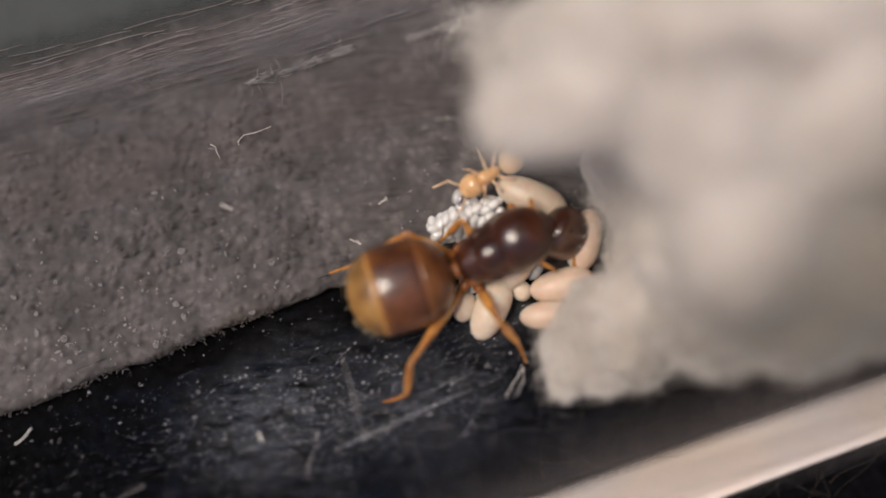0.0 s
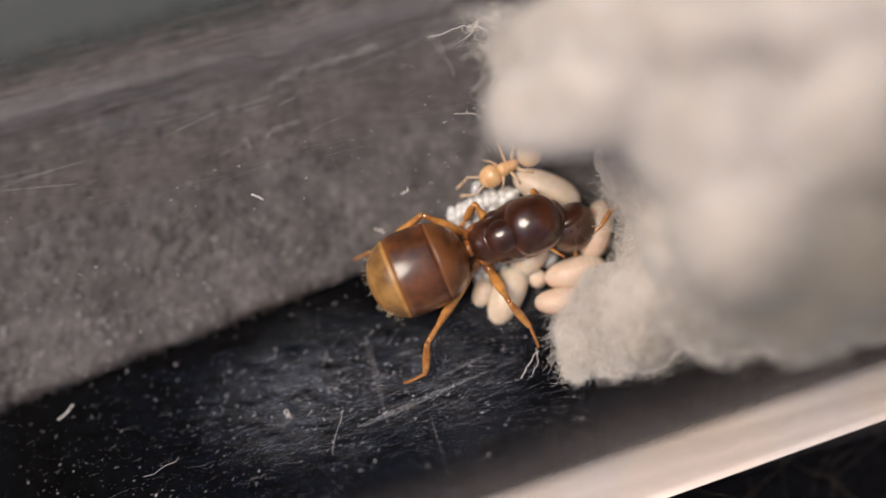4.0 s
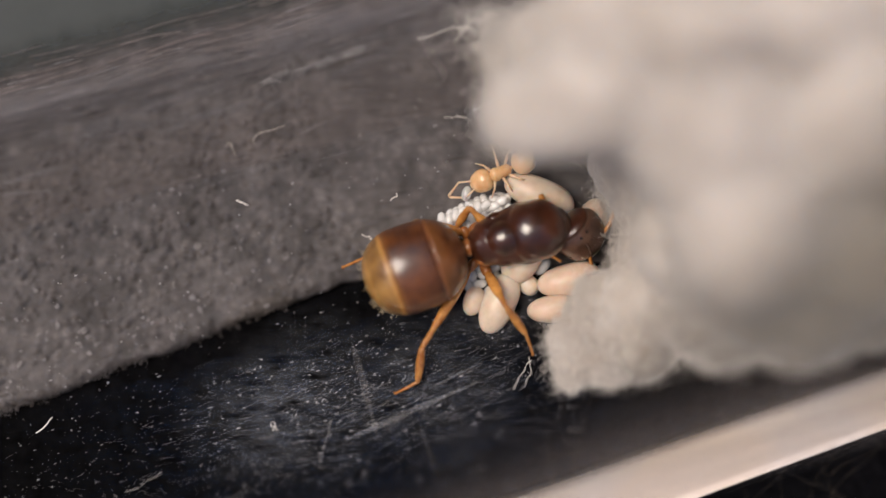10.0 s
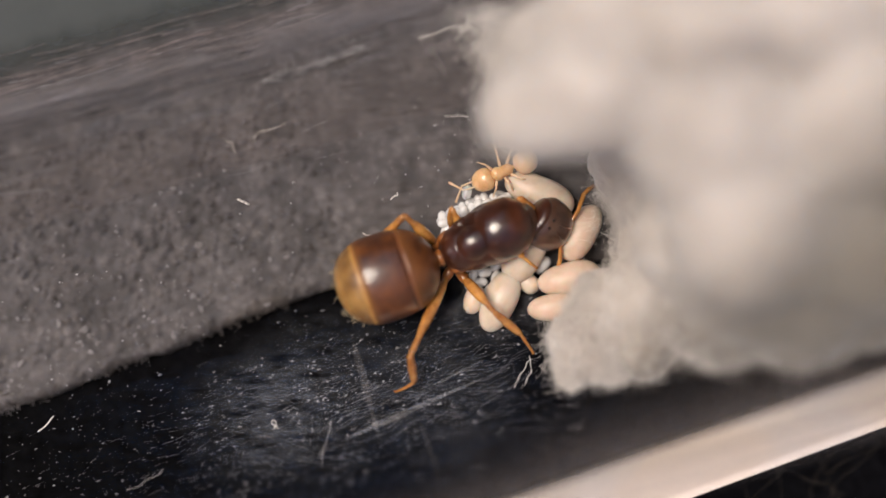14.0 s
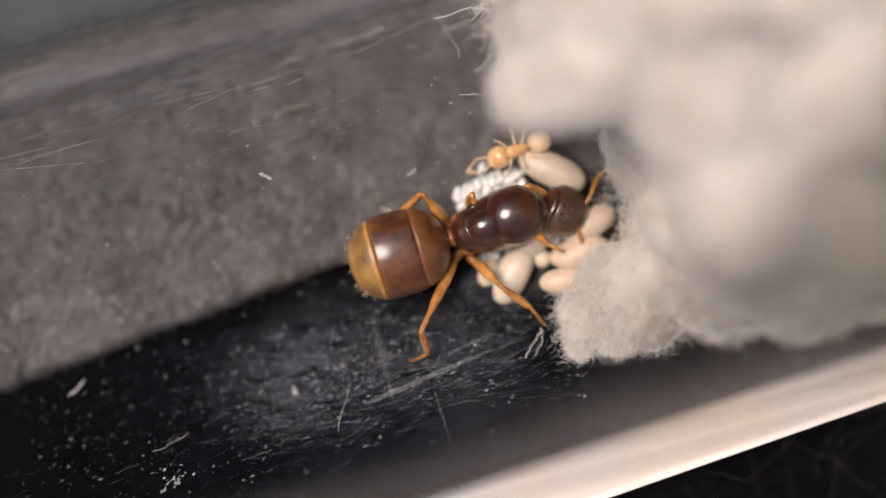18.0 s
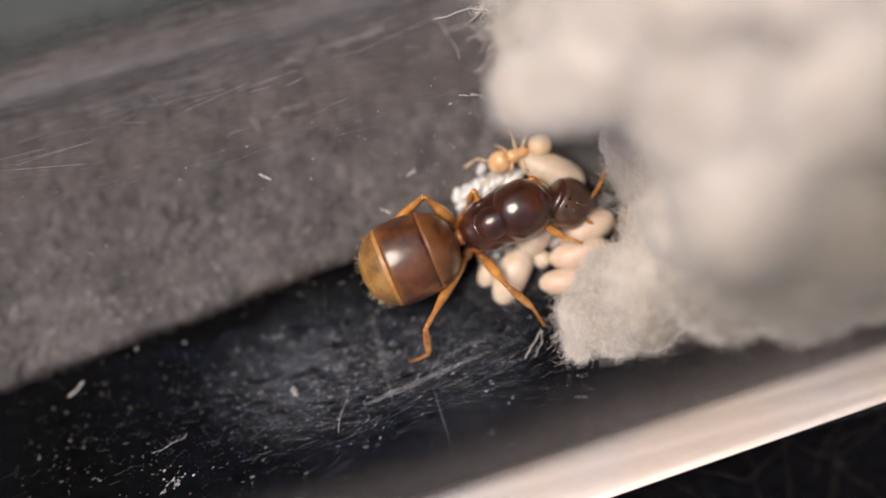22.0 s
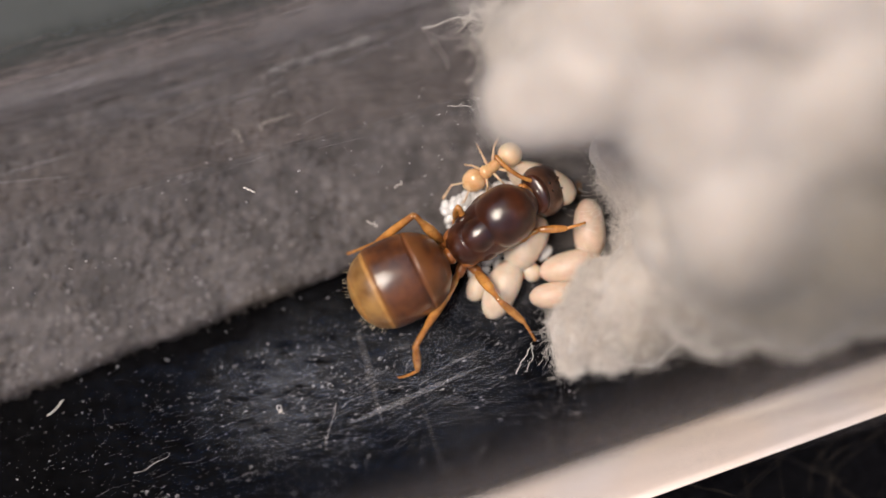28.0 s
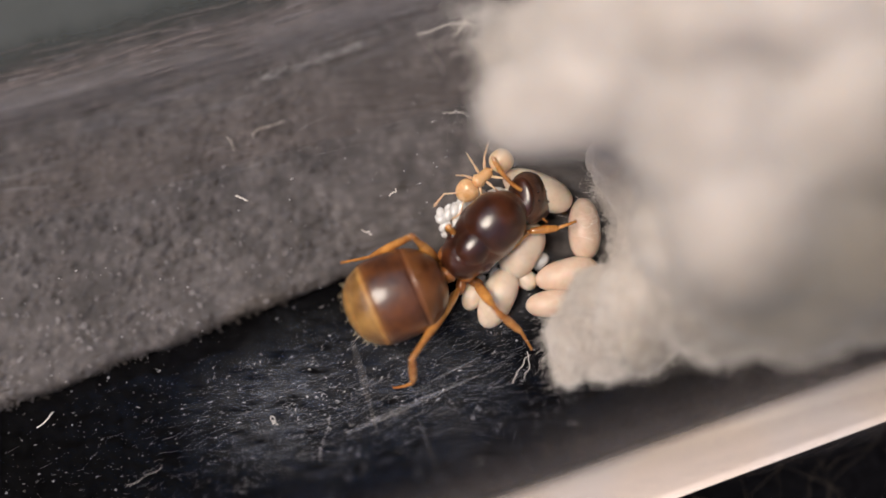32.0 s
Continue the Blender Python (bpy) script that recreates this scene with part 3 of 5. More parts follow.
def far_wall_scratches():
    """Fine brownish and pale lines on the canvas beside the tube, added for scratches refracted in its wall."""
    rng = random.Random(88)
    for mat, count, label in ((M_BROWN_LINE, 240, "fine brownish lines added for scratches refracted in the tube wall"), (M_SCRATCH, 40, "fine pale lines added for scratches refracted in the tube wall")):
        verts, faces = [], []
        for _ in range(count):
            s, v, n = rng.uniform(-20, 1), rng.gauss(8.9, 0.6), rng.uniform(0.4, 2.8)
            drift = rng.gauss(0.02, 0.03)
            pts = [AX * (s + n * k / 5) + SIDE * (v + n * drift * k / 5 + 0.02 * math.sin(k + s)) + Vector((0, 0, 0.44)) for k in range(6)]
            strand(verts, faces, pts, rng.uniform(0.005, 0.018))
        tagged(from_lists("refracted_scratch", verts, faces, mat), label, "lint", kind="stuff")


far_wall_scratches()


def glint_discs():
    """Flat pale discs painted for out-of-focus glints on the canvas."""
    rng = random.Random(52)
    verts, faces = [], []
    d = Vector((math.cos(radians(20.5)), math.sin(radians(20.5)), 0))
    o = Vector((-d.y, d.x, 0))
    for i in range(300):
        v = abs(rng.gauss(0, 1.8)) + 0.15 if i % 4 else rng.uniform(0.2, 8)
        c = Vector((-5.50, -1.39, 0.42)) + d * rng.uniform(-14, 2) + o * v
        r = min(0.15, rng.uniform(0.03, 0.075) * math.exp(abs(rng.gauss(0, 0.5))))
        way, slim = rng.uniform(0, math.pi), rng.uniform(0.35, 0.8)
        b, k = len(verts), 9
        for j in range(k):
            a = 2 * math.pi * j / k
            q = r * rng.uniform(0.7, 1.2)
            e, g = math.cos(a) * q, math.sin(a) * q * slim
            verts.append((c + Vector((e * math.cos(way) - g * math.sin(way), e * math.sin(way) + g * math.cos(way), 0))) * MM)
        faces.append(tuple(range(b, b + k)))
    ob = from_lists("canvas_glint", verts, faces, M_GLINT)
    tagged(ob, "pale discs painted for blurred glints on the grey canvas", "lint", kind="stuff")


glint_discs()


def shadow_cloth():
    verts, faces = [], []
    n = 90
    for j in range(n + 1):
        for i in range(n + 1):
            x, y = -1 + 2 * i / n, -1 + 2 * j / n
            x, y = 500 * math.copysign(abs(x) ** 2.6, x), 500 * math.copysign(abs(y) ** 2.6, y)
            z = -0.3 + 0.1 * noise.noise(Vector((x * 0.4, y * 0.4, 5)))
            verts.append(Vector((x, y, z)) * MM)
    for j in range(n):
        for i in range(n):
            a = j * (n + 1) + i
            faces.append((a, a + 1, a + n + 2, a + n + 1))
    ob = from_lists("shadow_cloth", verts, faces, M_SHADOW)
    tagged(ob, "cloth coloured black for the shadow under and beside the tube", "cloth", kind="structure")


shadow_cloth()


def cloth_lint():
    """Loose hairs on the black cloth beside the tube."""
    rng = random.Random(41)
    verts, faces = [], []
    for _ in range(80):
        x, y = rng.uniform(4, 18), rng.uniform(-11, -2.5)
        p = Vector((x, y, -0.2 + rng.uniform(0, 0.2)))
        a = rng.uniform(0, 2 * math.pi)
        pts = wander(rng, p, (math.cos(a), math.sin(a), 0.05), rng.uniform(1.5, 5), 9, 0.22)
        for q in pts:
            q.z = max(q.z * 0.6 + 0.1, -0.2)
        strand(verts, faces, pts, rng.uniform(0.004, 0.009))
    ob = from_lists("cloth_lint", verts, faces, M_LINT)
    tagged(ob, "loose brown hairs and lint on the black cloth", "lint", kind="stuff")


cloth_lint()


# ---- plain unseen walls, added to close the place and tint what the glass mirrors ----
def plain_wall(name, x0, x1, y0, y1, height, mat, label):
    bm = bmesh.new()
    bmesh.ops.create_cube(bm, size=1.0, matrix=Matrix.Translation(((x0 + x1) / 2, (y0 + y1) / 2, height / 2 - 0.001)) @ Matrix.Diagonal((x1 - x0, y1 - y0, height, 1)))
    ob = part(name, bm, mat)
    ob.data.polygons.foreach_set("use_smooth", [False] * len(ob.data.polygons))
    tagged(ob, label, "wall", kind="structure")


plain_wall("wall_south", -0.5, 0.5, -0.54, -0.5, 0.5, M_WALL, "unseen warm beige wall added to brighten the near side")
plain_wall("wall_north", -0.5, 0.5, 0.5, 0.54, 0.34, M_DARKWALL, "unseen dark brown wall added to darken the reflections")
plain_wall("wall_east", 0.5, 0.54, -0.54, 0.54, 0.34, M_DARKWALL, "unseen brown wall added to close the place")
plain_wall("wall_west", -0.54, -0.5, -0.54, 0.54, 0.3, M_DARKWALL, "unseen dark brown wall added to darken the reflections")

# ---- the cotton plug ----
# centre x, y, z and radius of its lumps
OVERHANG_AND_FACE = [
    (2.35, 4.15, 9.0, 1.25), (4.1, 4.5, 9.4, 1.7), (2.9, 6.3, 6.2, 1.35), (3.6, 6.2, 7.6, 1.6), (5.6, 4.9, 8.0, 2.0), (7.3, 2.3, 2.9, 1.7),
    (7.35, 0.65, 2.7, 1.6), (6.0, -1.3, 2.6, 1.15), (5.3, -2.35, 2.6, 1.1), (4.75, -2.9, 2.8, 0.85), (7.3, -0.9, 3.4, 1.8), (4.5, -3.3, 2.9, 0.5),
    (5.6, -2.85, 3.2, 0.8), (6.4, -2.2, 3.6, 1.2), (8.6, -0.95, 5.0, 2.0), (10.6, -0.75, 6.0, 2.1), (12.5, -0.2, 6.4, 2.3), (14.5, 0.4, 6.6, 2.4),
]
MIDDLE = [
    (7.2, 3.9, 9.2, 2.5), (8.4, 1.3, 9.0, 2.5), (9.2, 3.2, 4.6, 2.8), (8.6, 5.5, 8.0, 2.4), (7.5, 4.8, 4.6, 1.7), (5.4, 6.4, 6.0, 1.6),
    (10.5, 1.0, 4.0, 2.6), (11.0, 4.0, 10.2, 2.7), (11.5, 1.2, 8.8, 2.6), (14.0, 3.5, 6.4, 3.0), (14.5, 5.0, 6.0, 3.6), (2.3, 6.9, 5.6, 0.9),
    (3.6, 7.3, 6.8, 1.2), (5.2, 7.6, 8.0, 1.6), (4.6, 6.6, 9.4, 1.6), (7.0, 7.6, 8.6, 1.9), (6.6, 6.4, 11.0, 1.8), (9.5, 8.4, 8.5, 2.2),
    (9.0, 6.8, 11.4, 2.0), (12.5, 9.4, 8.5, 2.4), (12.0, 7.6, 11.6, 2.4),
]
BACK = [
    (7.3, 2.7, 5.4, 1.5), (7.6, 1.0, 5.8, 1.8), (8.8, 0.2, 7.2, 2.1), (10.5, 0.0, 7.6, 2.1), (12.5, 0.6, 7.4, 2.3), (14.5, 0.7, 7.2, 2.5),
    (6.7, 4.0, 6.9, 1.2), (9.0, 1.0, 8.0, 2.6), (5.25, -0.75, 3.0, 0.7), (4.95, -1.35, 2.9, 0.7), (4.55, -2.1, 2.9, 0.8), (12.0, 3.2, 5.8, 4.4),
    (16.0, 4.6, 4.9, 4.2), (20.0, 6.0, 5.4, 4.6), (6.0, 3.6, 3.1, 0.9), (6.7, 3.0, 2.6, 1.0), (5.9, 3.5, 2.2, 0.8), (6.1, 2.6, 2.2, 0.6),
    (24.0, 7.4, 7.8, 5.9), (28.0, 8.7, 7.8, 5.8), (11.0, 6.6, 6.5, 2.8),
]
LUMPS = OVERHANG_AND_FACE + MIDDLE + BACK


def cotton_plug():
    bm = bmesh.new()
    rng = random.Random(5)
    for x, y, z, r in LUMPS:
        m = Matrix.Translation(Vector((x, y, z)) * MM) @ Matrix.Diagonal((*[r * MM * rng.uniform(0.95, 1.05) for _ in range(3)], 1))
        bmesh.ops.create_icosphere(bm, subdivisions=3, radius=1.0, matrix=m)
    for v in bm.verts:
        p = v.co / MM
        p += noise.noise_vector(p * 0.55) * 0.35 + noise.noise_vector(p * 1.7) * 0.14
        # the wad is pressed against the inside of the glass
        s, w, h = p.dot(AX), p.dot(SIDE), p.z - Z_AXIS
        r = math.hypot(w, h)
        if r > 6.55:
            w, h = w * 6.55 / r, h * 6.55 / r
        v.co = (AX * s + SIDE * w + Vector((0, 0, Z_AXIS + h))) * MM
    ob = part("cotton_plug", bm, M_COTTON)
    re = ob.modifiers.new("join", "REMESH")
    re.mode, re.voxel_size, re.use_smooth_shade = "VOXEL", 0.13 * MM, True
    sm = ob.modifiers.new("soften", "SMOOTH")
    sm.factor, sm.iterations = 0.6, 55
    for name, size, power in (("clumps", 1.3, 0.2), ("tufts", 0.4, 0.24)):
        tx = bpy.data.textures.new(name, "CLOUDS")
        tx.noise_scale, tx.noise_depth = size * MM, 3
        d = ob.modifiers.new(name, "DISPLACE")
        d.texture, d.strength, d.mid_level, d.texture_coords = tx, power * MM, 0.55, "GLOBAL"
    tagged(ob, "white cotton wool plug pressed into the glass tube", "cotton")
    return ob


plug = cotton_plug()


def cotton_fuzz():
    """Fine fibres that stand off the lumps."""
    rng = random.Random(9)
    verts, faces = [], []
    count = 0
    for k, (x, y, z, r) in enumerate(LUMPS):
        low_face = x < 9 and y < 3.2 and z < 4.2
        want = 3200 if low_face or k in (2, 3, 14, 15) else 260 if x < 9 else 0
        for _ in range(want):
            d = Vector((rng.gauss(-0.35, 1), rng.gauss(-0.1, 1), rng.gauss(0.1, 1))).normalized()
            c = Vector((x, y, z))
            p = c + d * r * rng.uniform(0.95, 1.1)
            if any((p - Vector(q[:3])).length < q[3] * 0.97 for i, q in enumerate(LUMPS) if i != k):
                continue
            rr = math.hypot(p.dot(SIDE), p.z - Z_AXIS)
            if rr > 6.5:
                continue
            t = d.cross(Vector((rng.gauss(0, 1), rng.gauss(0, 1), rng.gauss(0, 1)))).normalized()
            pts = wander(rng, p - d * 0.1, d * rng.uniform(0.3, 0.9) + t * 0.9, rng.uniform(0.2, 0.6) * (1.7 if count % 7 == 0 else 1.0), 6, 0.8)
            for q in pts:
                w, h = q.dot(SIDE), q.z - Z_AXIS
                e = math.hypot(w, h)
                if e > 6.6:
                    q += SIDE * (w * 6.6 / e - w) + Vector((0, 0, h * 6.6 / e - h))
            strand(verts, faces, pts, rng.uniform(0.002, 0.004))
            count += 1
    ob = from_lists("fuzz", verts, faces, M_FIBRE, plug, "loose white cotton fibres")
    tagged(ob, kind="stuff")


cotton_fuzz()


def loose_fibre(points, radius, label):
    verts, faces = [], []
    strand(verts, faces, points, radius, 5)
    ob = from_lists("cotton_fibre", verts, faces, M_FIBRE)
    return tagged(ob, label, "fibre", "loose fibres in the tube")


def glass_fibre(seed, s, v, heading, length, radius, wobble=0.3, lift=0.06):
    """A curled fibre that lies on the inner glass."""
    rng = random.Random(seed)
    a = heading
    pts = []
    for i in range(18):
        pts.append(inside(s, v, lift + 0.02 * math.sin(i)))
        a += rng.gauss(0, wobble)
        s += math.cos(a) * length / 17
        v += math.sin(a) * length / 17
    return loose_fibre(pts, radius, "pale curled cotton fibre lying on the glass")


# ---- brood ----
def ellipsoid_thing(name, length, width, mat, label, category, group, power=2.3, bend=0.0, lean=0.0):
    grub = name == "larva"
    ob = part(name, spindle(-length / 2, length / 2, 0, width / 2, width / 2 * 0.95, power, 44 if grub else 14, bend, n=24, lean=lean, ringed=0.005 if grub else 0.0), mat)
    return tagged(ob, label, category, group)


def place(ob, x, y, z, turn, tilt=0, roll=0):
    ob.matrix_world = pose(x * MM, y * MM, z * MM, roll, tilt, turn)
    return ob


def larva(x, y, turn, length, width, mat, label, tilt=0, up=0.0, bend=0.06, lean=0.08):
    ob = ellipsoid_thing("larva", length, width, mat, label, "larva", "larvae and pupae beside the cotton", 2.5, bend, lean)
    return place(ob, x, y, floor_z(x, y) + width / 2 * 0.96 + up, turn, tilt)


larva(3.61, 2.45, -24, 2.39, 1.11, M_LARVA, "fat cream ant larva lying beside the worker")
larva(4.55, -0.28, 12, 2.07, 1.04, M_PINK, "peach ant larva half tucked under the cotton")
larva(4.0, -1.2, 6, 1.64, 0.87, M_PINK, "peach ant larva pushed into the cotton edge", up=0.05)
larva(2.3, -1.02, 66, 2.05, 1.08, M_LARVA, "large cream ant larva lying under the queen", up=-0.1)
larva(3.25, -0.42, -40, 0.80, 0.61, M_LARVA, "small round cream larva among the brood")
larva(3.1, 0.5, 62, 2.01, 1.22, M_LARVA, "cream ant larva beneath the queen's thorax")
larva(1.5, -0.95, 70, 0.95, 0.66, M_LARVA, "small pale translucent larva beside the pile")
larva(3.75, 0.15, 50, 0.64, 0.38, M_EGG, "tiny pale larva between larger ones")
ROSY = ellipsoid_thing("larva", 2.0, 1.04, M_PINK, "rosy ant larva standing against the cotton wall", "larva", "larvae and pupae beside the cotton", 2.5, 0.05, -0.06)
ROSY_ROWS = [
    (0.0, 5.29, 1.12, 76),
    (6.0, 5.25, 1.17, 76),
    (10.0, 5.26, 1.36, 74),
    (12.0, 5.10, 1.06, 70),
    (14.0, 4.96, 1.18, 60),
    (16.5, 4.89, 0.76, 38),
    (19.0, 4.80, 0.66, 28),
    (22.0, 4.79, 0.54, 28),
    (25.0, 4.90, 0.83, 40),
    (27.5, 5.12, 0.98, 85),
    (28.0, 5.17, 0.93, 92),
    (30.0, 5.14, 1.08, 90),
    (32.0, 5.13, 1.19, 92),
]


def egg_pile():
    rng = random.Random(23)
    kinds = [ellipsoid_thing("egg", 0.46, 0.30, M_EGG, "glossy white ant egg in a pile", "egg", "pile of ant eggs", 2.2)]
    placed = []

    def try_put(x, y, z, near):
        if any((Vector((x, y, z)) - q).length < near for q in placed):
            return False
        placed.append(Vector((x, y, z)))
        m = pose(x * MM, y * MM, z * MM, 0, rng.uniform(-25, 25), rng.uniform(-20, 110))
        if len(placed) == 1:
            kinds[0].matrix_world = m
        else:
            copy_thing(kinds[0], m)
        return True

    for layer in range(3):
        for _ in range(420):
            u = rng.random()
            x, y = 0.55 + 2.1 * u, 1.42 + 0.72 * u
            half = 0.46 - 0.08 * layer - 0.12 * abs(u - 0.4)
            w = rng.uniform(-half, half)
            x, y = x - 0.33 * w, y + 0.94 * w
            try_put(x, y, floor_z(x, y) + 0.135 + 0.15 * layer, 0.205)
            if len(placed) > (54, 92, 116)[layer]:
                break
    for _ in range(120):
        x, y = rng.uniform(1.35, 2.25), rng.uniform(-0.6, 0.15)
        try_put(x, y, floor_z(x, y) + 0.135, 0.27)
    clear = ellipsoid_thing("egg", 0.5, 0.32, M_CLEAR_EGG, "clear swollen ant egg held by the worker", "egg", "pile of ant eggs", 2.2)
    place(clear, 1.28, 2.5, floor_z(1.28, 2.5) + 0.4, 75)
    return placed


egg_pile()


# ---- ants ----
def segment(length, r0, rm, r1, bend=0.0):
    """A leg segment along +x, thickest before the middle."""
    pts = [(length * u, 0, bend * math.sin(math.pi * u)) for u in (0, .06, .2, .4, .6, .8, .94, 1)]
    rad = [r0 * .7, r0, rm * .9, rm, rm * .9, r1 * 1.05, r1 * 1.1, r1 * .8]
    return limb(pts, rad, 10)


def aim(p, q, up=Vector((0, 0, 1))):
    """A pose at p whose x axis points to q."""
    x = (q - p).normalized()
    y = up.cross(x).normalized()
    z = x.cross(y)
    return Matrix.Translation(p * MM) @ Matrix((x, y, z)).transposed().to_4x4()


def queen_ant():
    q = new("ant_queen")
    tagged(q, "brown ant queen with amber legs standing over her brood", "ant")
    # middle body
    flank = [(-0.05, 0.06, 0.30, 0.30), (0.08, 0.1, 0.50, 0.44), (0.3, 0.16, 0.68, 0.58), (0.6, 0.18, 0.76, 0.65), (0.95, 0.18, 0.82, 0.70), (1.3, 0.2, 0.92, 0.76), (1.7, 0.2, 0.93, 0.78),
             (2.1, 0.22, 0.93, 0.78), (2.45, 0.22, 0.83, 0.72), (2.75, 0.22, 0.62, 0.58), (2.95, 0.22, 0.42, 0.42), (3.08, 0.2, 0.26, 0.28)]
    part("pleuron", loft(flank, 32), M_DARK, q)
    part("propodeum", spindle(-0.1, 1.0, 0.24, 0.52, 0.50, 2.2, lean=0.08), M_DARK, q)
    part("scutellum", spindle(0.36, 1.95, 0.42, 0.62, 0.67, 2.4, 22), M_DARK, q)
    part("mesoscutum", spindle(1.05, 3.02, 0.44, 0.96, 0.86, 2.5, 24), M_DARK, q, "glossy dark brown domed back plate")
    part("pronotum", spindle(2.2, 3.2, 0.22, 0.62, 0.60, 2.2), M_HEAD, q)
    for side in (1, -1):
        mp = part("mesopleuron", spindle(-0.5, 0.5, 0, 0.26, 0.4, 2.2, 12, n=18, lean=0.12), M_DARK, q)
        mp.matrix_basis = pose(1.75 * MM, side * 0.74 * MM, 0.02 * MM, 0, -12, side * -4)
        mt = part("metapleuron", spindle(-0.34, 0.34, 0, 0.2, 0.32, 2.2, 10, n=16), M_DARK, q)
        mt.matrix_basis = pose(0.92 * MM, side * 0.68 * MM, 0.22 * MM, 0, 8, side * 10)
        lobe = part("propodeal_lobe", spindle(-0.26, 0.26, 0, 0.16, 0.2, 2.2, 10, n=14), M_COXA, q)
        lobe.matrix_basis = pose(0.28 * MM, side * 0.55 * MM, 0.1 * MM, 0, 0, side * 16)
        wb = spindle(-0.17, 0.17, 0, 0.09, 0.11, 2.2, 8, n=12)
        o = part("wing_scar", wb, M_COXA, q, "reddish scar of a shed wing")
        o.matrix_basis = pose(1.25 * MM, side * 0.74 * MM, 0.42 * MM, 0, 0, side * 18)
    part("metanotum", spindle(0.3, 0.62, 0.52, 0.44, 0.30, 2.2, 10, n=24), M_DARK, q)
    part("petiole", loft([(-0.46, 0.05, 0.12, 0.12), (-0.24, 0.1, 0.24, 0.25), (-0.12, 0.14, 0.3, 0.36), (0.0, 0.1, 0.26, 0.25), (0.12, 0.05, 0.2, 0.2)], 18), M_COXA, q)
    # hind body
    g = new("gaster")
    g.parent = q
    length, half_w, half_h, z0 = 3.32, 1.40, 1.18, 0.28

    def girth(u):
        e = max(1e-3, 1 - abs(2 * u - 1) ** 2.7) ** (1 / 2.2)
        return e * (0.96 + 0.10 * u - 0.05 * u * u)

    def plate(name, u0, u1, mat, swell, label=""):
        st = []
        for i in range(13):
            u = u0 + (u1 - u0) * i / 12
            k = max(0.02, girth(u)) * (1 + swell * (i / 12) ** 2)
            st.append((-0.12 - length * u, z0 + 0.1 * math.sin(math.pi * u), half_w * k, half_h * k))
        tail = st[-1]
        if u1 < 0.99:
            st.append((tail[0] + 0.01, tail[1], tail[2] * 0.95, tail[3] * 0.95))
        return part(name, loft(st, 44, 0.9), mat, g, label)

    plate("tergite", 0.004, 0.295, M_TERGITE_FRONT, 0.008, "dark brown first plate of the hind body")
    plate("band", 0.288, 0.306, M_SEAM, 0.002, "thin reddish seam")
    plate("tergite", 0.303, 0.725, M_TERGITE, 0.014)
    plate("band", 0.715, 0.762, M_BAND, 0.006, "amber rear margin")
    plate("tergite", 0.754, 0.925, M_GOLD, 0.012, "golden olive plate")
    plate("band", 0.915, 0.945, M_BAND, 0.004, "amber rear margin")
    plate("tail_tip", 0.94, 0.998, M_GOLD, 0.0)
    rng = random.Random(3)
    verts, faces = [], []
    for i in range(44):
        u = 1 - 0.2 * rng.random() ** 1.6
        a = rng.choice((0, math.pi)) + rng.gauss(0, 0.35)
        k = girth(u)
        p = Vector((-0.12 - length * u, half_w * k * math.cos(a), z0 + 0.1 * math.sin(math.pi * u) + half_h * k * math.sin(a)))
        d = Vector((-1.0 - 2 * (u - 0.8), 1.1 * math.cos(a), 1.1 * math.sin(a))).normalized()
        strand(verts, faces, [p - d * 0.02, p + d * 0.09, p + d * 0.15 + Vector((-0.03, 0, 0))], 0.0036)
    tagged(from_lists("bristles", verts, faces, M_HAIR, g, "fine golden bristles"), kind="stuff")
    # head
    h = part("head", spindle(-0.02, 1.3, 0.02, 0.70, 0.52, 2.9, 18, lean=-0.10), M_HEAD, q, "dull dark brown head")
    h.scale = (1.2, 1.2, 1.15)
    for side in (1, -1):
        e = part("eye", spindle(-0.13, 0.13, 0, 0.07, 0.1, 2.0, 8, n=14), M_EYE, h, "black compound eye")
        e.matrix_basis = pose(0.70 * MM, side * 0.585 * MM, 0.16 * MM, 0, 0, side * -8)
        md = part("mandible", limb([(0, 0, 0), (0.16, side * -0.02, 0), (0.3, side * -0.1, -0.03), (0.36, side * -0.2, -0.05)], [0.12, 0.12, 0.09, 0.03], 10), M_COXA, h, "reddish jaw")
        md.matrix_basis = pose(1.13 * MM, side * 0.24 * MM, -0.12 * MM)
        ch = part("cheek", spindle(-0.4, 0.4, 0, 0.22, 0.26, 2.2, 10, n=16), M_HEAD, h)
        ch.matrix_basis = pose(0.38 * MM, side * 0.42 * MM, 0.05 * MM, 0, 0, side * 14)
    part("occiput", spindle(-0.06, 0.26, 0.06, 0.56, 0.42, 2.6, 10), M_DARK, h, "darker glossy rear rim of the head")
    for side in (1, -1):
        part("frontal_ridge", limb([(0.5, side * 0.1, 0.52), (0.7, side * 0.14, 0.53), (0.95, side * 0.2, 0.44), (1.08, side * 0.24, 0.32)], [0.02, 0.035, 0.04, 0.02], 8), M_HEAD, h)
    part("clypeus", spindle(0.95, 1.28, 0.02, 0.32, 0.22, 2.4, 10, n=18), M_COXA, h, "paler front plate above the jaws")
    for ox, oy in ((0.42, 0), (0.3, 0.11), (0.3, -0.11)):
        oc = part("ocellus", spindle(-0.04, 0.04, 0, 0.04, 0.03, 2, 6, n=8), M_EYE, h)
        oc.matrix_basis = pose(ox * MM, oy * MM, 0.51 * MM)
    antennae = []
    for side in (1, -1):
        a = new("antenna")
        a.parent = h
        a.location = Vector((0.98, side * 0.2, 0.28)) * MM
